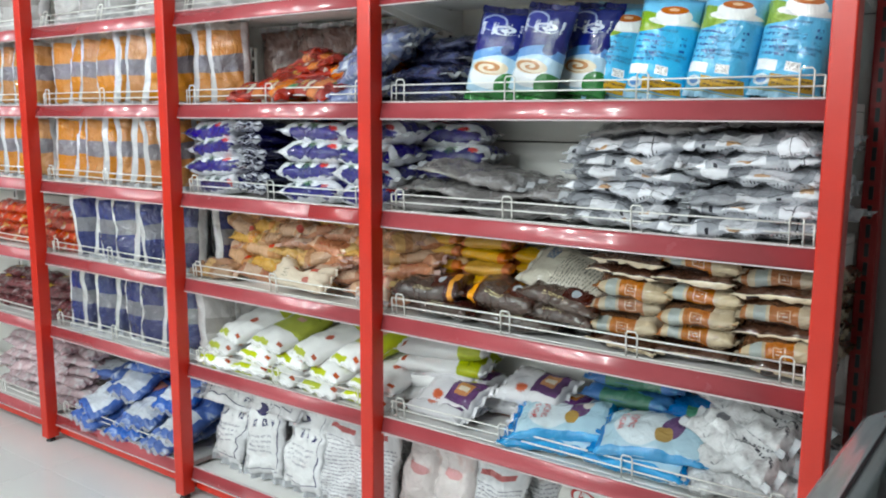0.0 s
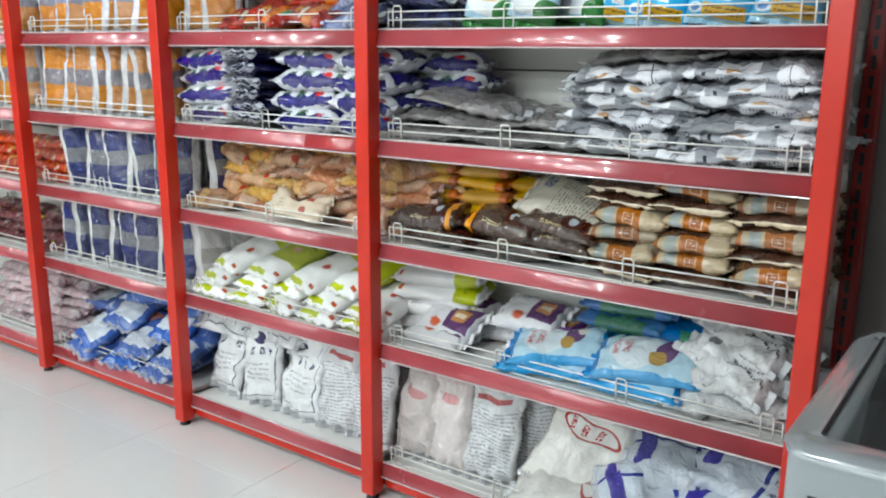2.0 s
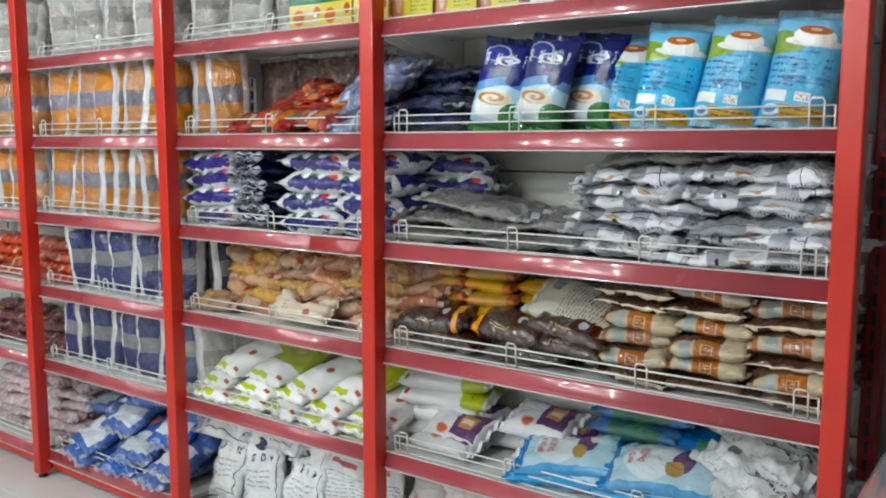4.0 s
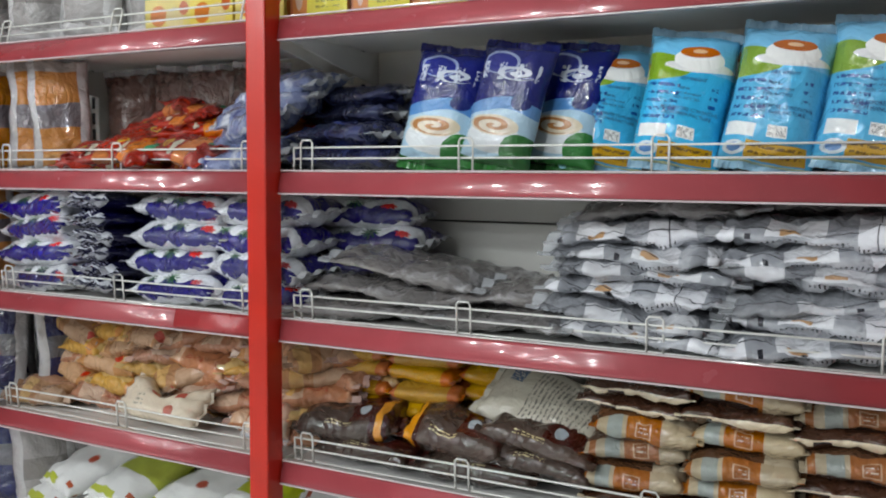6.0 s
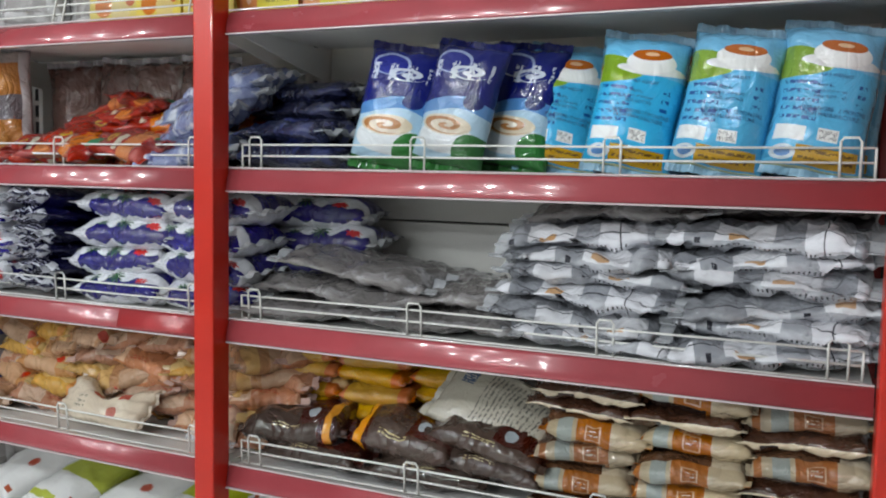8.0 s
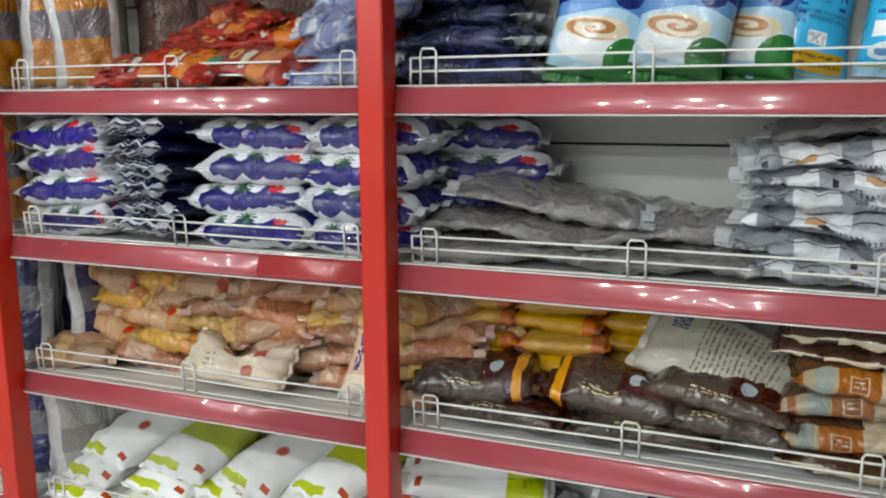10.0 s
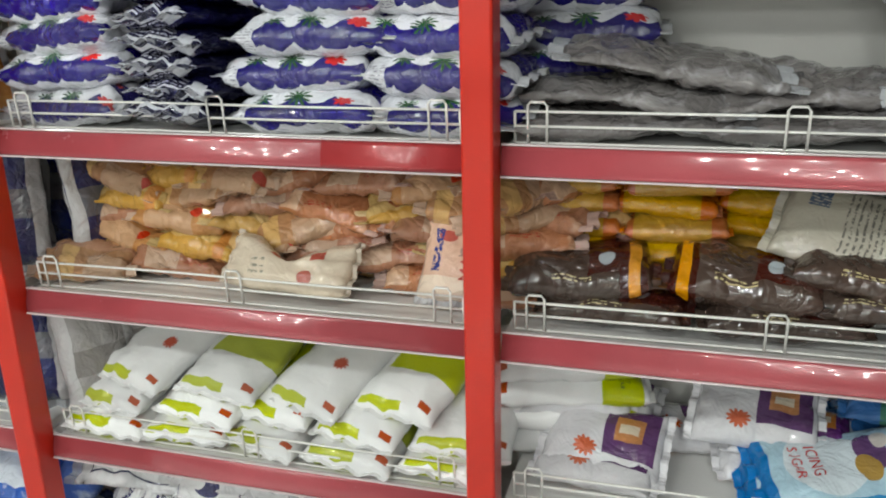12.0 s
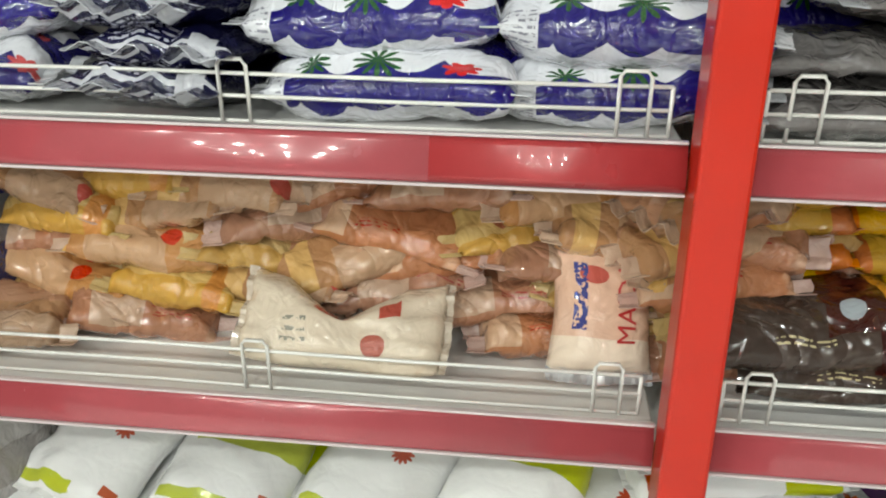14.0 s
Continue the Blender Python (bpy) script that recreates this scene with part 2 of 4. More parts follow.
def upright(x, end=False):
    root = tagged(finish("shelf_upright", boxed(x - 0.024, x + 0.024, PF, PF + 0.052, 0.018, 2.33, 0.004), RED),
                  "bright red painted steel shelf post with chipped edges", "shelf post", "shelf posts")
    bm = bmesh.new()
    bmesh.ops.create_cone(bm, cap_ends=True, segments=12, radius1=0.02, radius2=0.014, depth=0.018, matrix=pose(x, PF + 0.026, 0.009))
    part("foot", bm, BLACK, root, "small black levelling foot")
    part("back_upright", boxed(x - 0.02, x + 0.02, SB - 0.03, SB + 0.03, 0.0, 2.33, 0.003), RED_DARK if end else WHITE, root, "slotted back upright")
    for k in range(38):
        ob = new("slot", SLOT)
        ob.parent = root
        ob.matrix_basis = pose(x, SB - 0.0312, 0.56 + k * 0.045)
    part("base_rail", boxed(x - 0.018, x + 0.018, PF + 0.055, SB - 0.033, 0.03, 0.075, 0.003), RED, root)
    return root


def strip_curve(z):
    """The bowed face of a price strip, from its lower lip upwards."""
    return [(SF - 0.010 + 0.0105 * (k / 7) ** 1.7, z - 0.0395 + 0.0395 * k / 7) for k in range(8)]


def shelf(xa, xb, z, loops, bottom=False):
    """One shelf between two posts: pan, front strip, brackets."""
    a, b = xa + 0.026, xb - 0.026
    root = tagged(finish("shelf", boxed(a, b, SF + 0.006, SB - 0.034, z - 0.022, z - 0.004, 0.002), WHITE),
                  "white steel shelf with a red price strip along its front", "shelf", "shelves")
    part("price_strip", profile_x([(SF + 0.006, z + 0.001), (SF + 0.006, z - 0.042), (SF - 0.0095, z - 0.042)] + strip_curve(z), a, b), STRIP, root, "red price strip under clear plastic")
    part("strip_edge", boxed(a, b, SF - 0.0125, SF + 0.004, z - 0.0455, z - 0.0425, 0.0008), CLEAR_EDGE, root, "clear plastic lower lip")
    part("strip_top", boxed(a, b, SF - 0.003, SF + 0.004, z + 0.0015, z + 0.0045, 0.0008), CLEAR_EDGE, root)
    if abs(z - LEVELS[3]) < 0.01 and xa < -2.3 and xb > -1.6:
        part("bare_strip", profile_x([(SF + 0.003, z - 0.002), (SF + 0.003, z - 0.039)] + [(y - 0.0011, zz) for y, zz in strip_curve(z)], -1.755, b), BARE, root, "length of strip without its plastic cover")
    if not bottom:
        for x in (a + 0.002, b - 0.002):
            bm = bmesh.new()
            pts = [(SF + 0.03, z - 0.024), (SB - 0.034, z - 0.024), (SB - 0.034, z - 0.095), (SB - 0.10, z - 0.085), (SF + 0.03, z - 0.038)]
            part("bracket", profile_x(pts, x - 0.0015, x + 0.0015), WHITE, root, "tapered white bracket")
    else:
        part("kick_rail", boxed(a, b, SF + 0.008, SF + 0.03, 0.03, z - 0.046, 0.002), RED, root, "red steel base rail")
    return root


def fence(xa, xb, z, n, lean=0.0):
    """White wire fence standing along a shelf's front edge."""
    a, b, r = xa + 0.042, xb - 0.042, 0.0021
    root = new("wire_fence")
    root.matrix_basis = pose((a + b) / 2, SF + 0.022, z + 0.0022, lean)
    w = (b - a) / 2
    tagged(root, "low white plastic-coated wire fence on a shelf front", "shelf fence", "shelf fences")
    for name, h in (("bottom_wire", 0.0), ("middle_wire", 0.025), ("top_wire", 0.047)):
        bm = bmesh.new()
        tube(bm, [(-w, 0, h), (-w * 0.3, 0.0012, h + 0.0008), (w * 0.4, -0.001, h - 0.0006), (w, 0, h)], r)
        part(name, bm, WIRE, root)
    for x in (-w, w):
        bm = bmesh.new()
        tube(bm, [(x, 0, 0), (x, 0, 0.024), (x, 0, 0.047)], r)
        part("end_wire", bm, WIRE, root)
    for k in range(n):
        x = -w + 0.034 + (2 * w - 0.068) * k / (n - 1)
        bm = bmesh.new()
        h, c = 0.062, 0.014
        tube(bm, [(x - c, -0.004, 0), (x - c, -0.004, h - 0.006), (x - c + 0.004, -0.004, h), (x + c - 0.004, -0.004, h), (x + c, -0.004, h - 0.006), (x + c, -0.004, 0)], r)
        part("loop", bm, WIRE, root, "upright wire loop")
    return root


for i, x in enumerate(POSTS):
    upright(x, i == 0)
for i, (xb, xa) in enumerate(zip(POSTS, POSTS[1:])):
    for k, z in enumerate(LEVELS):
        shelf(xa, xb, z, 4 if i == 0 else 3, k == 0)
        if k < 6 and not (i == 0 and k == 5) and not (i == 1 and k == 0):
            fence(xa, xb, z, 4 if i == 0 else 3, -14 if k == 5 else (4 if k < 4 else 0))
    # back panels, one above another with thin joints
    root = None
    z = 0.053
    while z < 2.3:
        bm = boxed(xa + 0.022, xb - 0.022, SB + 0.002, SB + 0.016, z, min(z + 0.3095, 2.33), 0.002)
        if root is None:
            root = tagged(finish("back_panel", bm, BACK), "cream painted steel back panels of a shelf bay", "back panel", "back panels")
        else:
            part("panel", bm, BACK, root)
        z += 0.3135

# ---- soft packs ----
class Kind:
    """A sort of pack: a few crumpled pillow meshes of one size and print, set down again and again."""

    def __init__(self, name, label, category, group, size, material, seal=None, variants=3, crumple=0.005, bend=0.0, seal_w=0.013, seed=1, plump=0.42, pinch=0.0, wrap=False, vee=0.0):
        self.name, self.label, self.category, self.group = name, label, category, group
        self.L, self.W, self.T = size
        self.crumple, self.bend, self.plump, self.pinch = crumple, bend, plump, pinch
        self.wrap, self.vee = wrap, vee
        self.seeds = [seed * 13.7 + 3.1 * k for k in range(variants)]
        self.bodies = [self.body(s, material) for s in self.seeds]
        self.seals = [[self.seal(s, e, seal or material, seal_w) for e in (0, 1)] for s in self.seeds]
        self.extras = [[] for s in self.seeds]
        self.count = 0

    def point(self, seed, u, v, side):
        a, b = 2 * u - 1, 2 * v - 1
        x = a * self.L / 2
        y = b * self.W / 2 * (0.93 + 0.07 * abs(a) ** 3 - self.pinch * (1 - a * a))
        h = self.T / 2 * max(0.0, 1 - abs(a) ** 4.4) ** self.plump * max(0.0, 1 - abs(b) ** 2.8) ** 0.58
        if self.vee and b > 0:
            y -= self.vee * b * max(0.0, 1 - abs(a) / 0.6)
        low = noise.noise((x * 9 + seed, y * 9 - seed, side * 2.0))
        mid = noise.noise((x * 30 + seed * 2, y * 30, side * 5.0 + seed))
        fine = abs(noise.noise((x * 70 - seed, y * 70 + seed, side * 3.0)))
        fold = 1 - abs(noise.noise((x * 16 + y * 9 + seed, y * 22 - x * 7, side * 4.0 - seed))) * 3.2
        full = min(1.0, h / (self.T * 0.15)) if self.T else 0
        z = side * h + full * (low * self.crumple * 1.1 + mid * self.crumple * 0.7 + side * fine * self.crumple * 0.7 - side * max(0.0, fold) * self.crumple * 0.9)
        z += math.sin(b * 11 + seed + 3 * a) * self.crumple * 1.0 * abs(a) ** 4 * (1 - abs(b) ** 4)
        wave = noise.noise((x * 5 + seed * 1.7, y * 5, 9.0)) * self.T * 0.16
        y += self.bend * a * a + noise.noise((x * 12 + seed, 4.0, b)) * self.crumple
        x += noise.noise((seed, y * 14, a)) * self.crumple
        return Vector((x, y, z + wave + self.T * 0.46))

    def body(self, seed, material, nx=24, ny=14):
        bm = bmesh.new()
        uv = bm.loops.layers.uv.new("UVMap")
        grid = {}
        for side in (1, -1):
            for i in range(nx + 1):
                for j in range(ny + 1):
                    edge = i in (0, nx) or j in (0, ny)
                    if edge and side < 0:
                        grid[side, i, j] = grid[1, i, j]
                    else:
                        # closer rows near the rims keep them round
                        u, v = (1 - math.cos(math.pi * i / nx)) / 2, (1 - math.cos(math.pi * j / ny)) / 2
                        u, v = (u + i / nx) / 2, (v + j / ny) / 2
                        grid[side, i, j] = (bm.verts.new(self.point(seed, u, v, side if not edge else 0)), u, v)
        for side in (1, -1):
            for i in range(nx):
                for j in range(ny):
                    q = [grid[side, i, j], grid[side, i + 1, j], grid[side, i + 1, j + 1], grid[side, i, j + 1]]
                    if side < 0:
                        q.reverse()
                    f = bm.faces.new([p[0] for p in q])
                    f.smooth = True
                    for loop, p in zip(f.loops, q):
                        loop[uv].uv = (p[1], -p[2] if side < 0 and self.wrap else p[2])
        mesh = bpy.data.meshes.new(self.name)
        bm.to_mesh(mesh)
        bm.free()
        mesh.materials.append(material)
        return mesh

    def seal(self, seed, end, material, width, n=22):
        bm = bmesh.new()
        uv = bm.loops.layers.uv.new("UVMap")
        rows = []
        for j in range(n + 1):
            p = self.point(seed, end, j / n, 0)
            d = 1 if end else -1
            tip = width * (1.0 if j % 2 else 0.88)
            lift = noise.noise((j * 0.35, seed, end)) * 0.006
            a, b = p + Vector((-d * 0.004, 0, 0)), p + Vector((d * tip, 0, lift))
            rows.append([bm.verts.new(q + Vector((0, 0, dz))) for q, dz in ((a, 0.0008), (b, 0.0005), (b, -0.0005), (a, -0.0008))])
        for j in range(n):
            for k in range(4):
                f = bm.faces.new((rows[j][k], rows[j][(k + 1) % 4], rows[j + 1][(k + 1) % 4], rows[j + 1][k]))
                for loop in f.loops:
                    loop[uv].uv = (end * 0.98 + 0.01, j / n)
        bm.faces.new(rows[0][::-1]), bm.faces.new(rows[-1])
        bmesh.ops.recalc_face_normals(bm, faces=bm.faces)
        mesh = bpy.data.meshes.new("end_seal")
        bm.to_mesh(mesh)
        bm.free()
        mesh.materials.append(material)
        return mesh

    def letter(self, text, material, u, v, height, upright=True, label="printed lettering"):
        """Words laid on the pack's face. upright: they read across the width."""
        flat = words(text, height)
        for k, seed in enumerate(self.seeds):
            verts = []
            for x, y in flat[0]:
                uu, vv = (u + y / self.L, v - x / self.W) if upright else (u + x / self.L, v + y / self.W)
                p = self.point(seed, min(0.98, max(0.02, uu)), min(0.98, max(0.02, vv)), 1)
                verts.append(p + Vector((0, 0, 0.0016)))
            mesh = bpy.data.meshes.new("lettering")
            mesh.from_pydata(verts, [], flat[1])
            mesh.materials.append(material)
            self.extras[k].append(("lettering", mesh, label))

    def put(self, m, label=""):
        k = self.count % len(self.seeds)
        self.count += 1
        ob = new(self.name, self.bodies[k])
        ob.matrix_basis = m
        tagged(ob, label or self.label, self.category, self.group)
        for mesh in self.seals[k]:
            new("end_seal", mesh).parent = ob
        for name, mesh, text in self.extras[k]:
            child = new(name, mesh)
            child.parent = ob
            tagged(child, text)
        return ob

    def flat(self, x, y, z, yaw=0.0, rx=0.0, ry=0.0):
        return self.put(pose(x, y, z, rx, ry, yaw))

    def stand(self, x, y, z, yaw=0.0, lean=8.0, tilt=0.0):
        """On its end, face to the aisle, leaning back."""
        up = Matrix(((0, -1, 0, 0), (0, 0, -1, 0), (1, 0, 0, self.L / 2 + 0.008), (0, 0, 0, 1)))
        return self.put(pose(x, y, z, 0, 0, yaw) @ pose(0, 0, 0, -lean, tilt, 0) @ up)

    def sit(self, x, y, z, lean=30.0, yaw=0.0, tilt=0.0):
        """On its long side, face to the aisle, leaning back."""
        up = pose(0, 0, self.W / 2, 90 - lean, 0, 0)
        return self.put(pose(x, y, z, 0, tilt, yaw) @ up)


def words(text, height):
    curve = bpy.data.curves.new("words", "FONT")
    curve.body, curve.size, curve.align_x, curve.align_y = text, height, "CENTER", "CENTER"
    curve.resolution_u = 2
    ob = bpy.data.objects.new("words", curve)
    scene.collection.objects.link(ob)
    dg = bpy.context.evaluated_depsgraph_get()
    mesh = ob.evaluated_get(dg).to_mesh()
    got = [(v.co.x, v.co.y) for v in mesh.vertices], [tuple(p.vertices) for p in mesh.polygons]
    ob.evaluated_get(dg).to_mesh_clear()
    bpy.data.objects.remove(ob)
    bpy.data.curves.remove(curve)
    return got


rnd = random.Random(7)


def j(a):
    return rnd.uniform(-a, a)


INK_BLUE = plain("dark_blue_print", (0.02, 0.05, 0.2), 0.4)
INK_RED = plain("red_print", (0.5, 0.03, 0.03), 0.4)
INK_BLACK = plain("black_print", (0.03, 0.03, 0.035), 0.4)
INK_WHITE = plain("white_print", (0.8, 0.8, 0.8), 0.4)
INK_GREEN = plain("dark_green_print", (0.05, 0.1, 0.02), 0.4)
CLEAR = film("clear_film", (0.75, 0.77, 0.8), 0.45)
SILVER = printed("silvery_film", (0.55, 0.56, 0.58), [("blot", (0.2, 0.2, 0.22), 30.0, 0.56)], 0.18, 0.8, 0.8)

# dark blue creamer packs
deep = printed("deep_blue_print", (0.004, 0.010, 0.17), [
    ("wave_u", (0.10, 0.28, 0.62), 0.52, 1.3, 0.05), ("wave_u", (0.45, 0.65, 0.8), 0.42, 1.3, 0.05),
    ("ell", (0.8, 0.83, 0.85), 0.22, 0.50, 0.13, 0.42), ("ell", (0.72, 0.62, 0.45), 0.33, 0.52, 0.085, 0.36), ("swirl", (0.42, 0.18, 0.05), 0.33, 0.52, 0.075, 0.32),
    ("ell", (0.03, 0.18, 0.03), 0.13, 0.12, 0.16, 0.26), ("wave_u", (0.03, 0.16, 0.03), 0.06, 2.0, 0.02), ("ell", (0.01, 0.02, 0.16), 0.53, 0.22, 0.06, 0.13),
    ("ell", (0.35, 0.42, 0.65), 0.84, 0.62, 0.10, 0.27), ("ell", (0.012, 0.02, 0.25), 0.835, 0.62, 0.085, 0.235),
    ("lines", (0.62, 0.67, 0.78), 0.70, 0.84, 0.08, 0.9, 4, False), ("swirl", (0.62, 0.67, 0.78), 0.76, 0.35, 0.06, 0.26), ("wave_u", (0.012, 0.02, 0.25), -0.5, 1.0, 0.0),
], 0.24, 0.7, 0.4, wob=0.012)
creamer = Kind("creamer_pack", "deep blue glossy creamer pack with a coffee swirl, standing upright", "food pack", "deep blue creamer packs", (0.225, 0.155, 0.07), deep, seed=2, crumple=0.004)
for x, y, yaw, lean, tilt in ((-1.150, 1.965, 6, 9, 5), (-1.015, 1.955, -5, 10, 6), (-0.912, 2.03, -8, 9, 3), (-1.08, 2.08, 4, 6, 2), (-0.95, 2.13, 0, 6, 0)):
    creamer.stand(x - 0.012, y, LEVELS[4], yaw, lean, tilt + 4)

# light blue whitener packs
light_blue = printed("light_blue_print", (0.10, 0.44, 0.72), [
    ("u", (0.20, 0.50, 0.75), 0.68, 1.0), ("wave_u", (0.10, 0.44, 0.72), 0.66, 1.0, 0.04), ("ell", (0.22, 0.36, 0.04), 0.72, 0.95, 0.11, 0.5),
    ("ell", (0.78, 0.78, 0.77), 0.735, 0.40, 0.045, 0.38), ("ell", (0.86, 0.86, 0.84), 0.79, 0.40, 0.085, 0.28), ("ell", (0.46, 0.13, 0.03), 0.845, 0.40, 0.042, 0.22), ("ell", (0.75, 0.5, 0.3), 0.85, 0.40, 0.016, 0.08),
    ("lines", (0.03, 0.10, 0.3), 0.28, 0.62, 0.55, 0.92, 16, True), ("lines", (0.03, 0.10, 0.3), 0.44, 0.60, 0.12, 0.2, 16, True),
    ("box", (0.8, 0.82, 0.82), 0.17, 0.27, 0.62, 0.93), ("box", (0.82, 0.82, 0.8), 0.19, 0.275, 0.3, 0.50), ("lines", (0.03, 0.03, 0.04), 0.2, 0.265, 0.31, 0.49, 60, False),
    ("box", (0.52, 0.30, 0.02), 0.02, 0.145, 0.08, 0.68), ("lines", (0.16, 0.09, 0.02), 0.03, 0.13, 0.12, 0.64, 20, True), ("ell", (0.7, 0.76, 0.8), 0.085, 0.8, 0.05, 0.13), ("ell", (0.15, 0.3, 0.6), 0.085, 0.8, 0.03, 0.08), ("u", (0.65, 0.62, 0.3), 0.0, 0.012),
], 0.2, 0.8, 0.45, wob=0.008)
whitener = Kind("whitener_pack", "light blue glossy whitener pack with a coffee cup, standing upright", "food pack", "light blue whitener packs", (0.222, 0.152, 0.085), light_blue, seal=printed("pale_blue_seal", (0.3, 0.5, 0.65), (), 0.2), seed=3, crumple=0.004)
for text, u, v, h in (("NET WEIGHT", 0.635, 0.42, 0.0075), ("MRP Rs.", 0.56, 0.5, 0.007), ("(incl. of all taxes)", 0.525, 0.44, 0.0062), ("MFD. /LOT NO.", 0.485, 0.45, 0.007), ("BEST BEFORE 12 MONTHS", 0.40, 0.40, 0.0085), ("FROM MANUFACTURE", 0.36, 0.42, 0.0085)):
    whitener.letter(text, INK_BLUE, u, v, h)
for x, y, yaw, lean, tilt in ((-0.69, 1.965, 4, 9, 4), (-0.542, 1.955, -2, 9, 5), (-0.40, 1.955, 2, 9, 4), (-0.845, 2.05, 12, 10, 3), (-0.375, 2.05, -6, 8, 2), (-0.62, 2.07, 3, 6, 2), (-0.47, 2.08, -3, 6, 2)):
    whitener.stand(x - 0.012, y, LEVELS[4], yaw, lean, tilt + 4)

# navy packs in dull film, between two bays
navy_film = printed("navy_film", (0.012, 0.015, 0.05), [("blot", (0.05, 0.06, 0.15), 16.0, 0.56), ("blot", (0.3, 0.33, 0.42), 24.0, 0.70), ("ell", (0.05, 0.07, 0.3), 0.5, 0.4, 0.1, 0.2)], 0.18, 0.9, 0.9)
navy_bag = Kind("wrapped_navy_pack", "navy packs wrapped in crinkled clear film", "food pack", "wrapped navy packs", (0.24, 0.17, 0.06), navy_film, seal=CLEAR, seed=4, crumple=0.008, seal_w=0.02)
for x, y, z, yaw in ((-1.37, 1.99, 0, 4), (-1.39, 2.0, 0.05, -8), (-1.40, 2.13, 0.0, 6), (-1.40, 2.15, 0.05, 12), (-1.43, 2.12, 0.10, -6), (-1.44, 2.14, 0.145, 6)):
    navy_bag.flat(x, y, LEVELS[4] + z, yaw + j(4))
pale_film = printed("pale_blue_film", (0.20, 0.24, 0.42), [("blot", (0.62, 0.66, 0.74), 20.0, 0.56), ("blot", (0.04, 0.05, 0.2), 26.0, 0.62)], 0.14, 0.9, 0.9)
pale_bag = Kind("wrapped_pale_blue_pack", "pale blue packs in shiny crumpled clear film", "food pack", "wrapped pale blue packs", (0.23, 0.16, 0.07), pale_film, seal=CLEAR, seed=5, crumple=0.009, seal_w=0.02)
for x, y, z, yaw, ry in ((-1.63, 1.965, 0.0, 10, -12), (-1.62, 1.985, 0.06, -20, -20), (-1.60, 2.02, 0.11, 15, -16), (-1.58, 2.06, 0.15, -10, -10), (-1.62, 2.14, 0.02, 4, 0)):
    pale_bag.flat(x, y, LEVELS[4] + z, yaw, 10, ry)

# red and orange packs
red_print = printed("red_orange_print", (0.38, 0.022, 0.008), [("u", (0.62, 0.18, 0.02), 0.55, 0.8), ("blot", (0.22, 0.01, 0.01), 14.0, 0.58), ("ell", (0.72, 0.5, 0.05), 0.3, 0.35, 0.07, 0.14), ("ell", (0.5, 0.04, 0.01), 0.3, 0.35, 0.04, 0.08), ("box", (0.7, 0.65, 0.5), 0.42, 0.5, 0.1, 0.5), ("ell", (0.05, 0.25, 0.12), 0.85, 0.6, 0.06, 0.2)], 0.16, 0.9, 0.7)
red_pack = Kind("red_snack_pack", "glossy red and orange food pack lying in a heap", "food pack", "red and orange packs", (0.20, 0.125, 0.045), red_print, seed=6, crumple=0.007)
for k in range(26):
    row = k // 6
    red_pack.flat(-2.10 + (k % 6) * 0.078 + row * 0.03 + j(0.02), 1.97 + row * 0.045 + j(0.02), LEVELS[4] + 0.002 + row * 0.032 + (k % 2) * 0.010, j(50), j(12) + 8, j(14))
for x, y, z, yaw, ry in ((-1.93, 1.935, 0.035, -24, 14), (-1.78, 1.94, 0.03, -10, 10), (-2.05, 1.94, 0.028, 8, -6)):
    red_pack.flat(x, y, LEVELS[4] + z, yaw, 20, ry)

# tall bags with orange or navy print, edge to the aisle
def tall_print(name, main, second, low):
    return printed(name, main, [("u", second, 0.36, 0.58), ("u", low, 0.0, 0.12), ("u", (0.40, 0.36, 0.33), 0.88, 1.0), ("v", (0.60, 0.59, 0.59), 0.0, 0.17), ("v", (0.56, 0.55, 0.55), 0.86, 1.0), ("blot", (0.5, 0.48, 0.47), 9.0, 0.66)], 0.16, 0.9, 0.75)


orange_tall = Kind("tall_orange_bag", "tall clear bag with orange and grey print standing upright", "food bag", "tall orange bags", (0.27, 0.15, 0.06), tall_print("orange_grey_print", (0.46, 0.18, 0.025), (0.17, 0.15, 0.16), (0.5, 0.22, 0.04)), seal=CLEAR, seed=7, crumple=0.008, plump=0.4, seal_w=0.018)
navy_tall = Kind("tall_navy_bag", "tall clear bag with navy and grey print standing upright", "food bag", "tall navy bags", (0.265, 0.14, 0.055), tall_print("navy_grey_print", (0.016, 0.022, 0.11), (0.14, 0.14, 0.16), (0.016, 0.022, 0.10)), seal=CLEAR, seed=8, crumple=0.008, plump=0.4, seal_w=0.018)
grey_print = tall_print("grey_clear_print", (0.36, 0.34, 0.33), (0.24, 0.22, 0.21), (0.62, 0.6, 0.6))
grey_tall = Kind("tall_clear_bag", "tall clear plastic bag with greyish contents standing upright", "food bag", "tall clear bags", (0.26, 0.17, 0.07), grey_print, seal=CLEAR, seed=9, crumple=0.01, plump=0.4, seal_w=0.02)
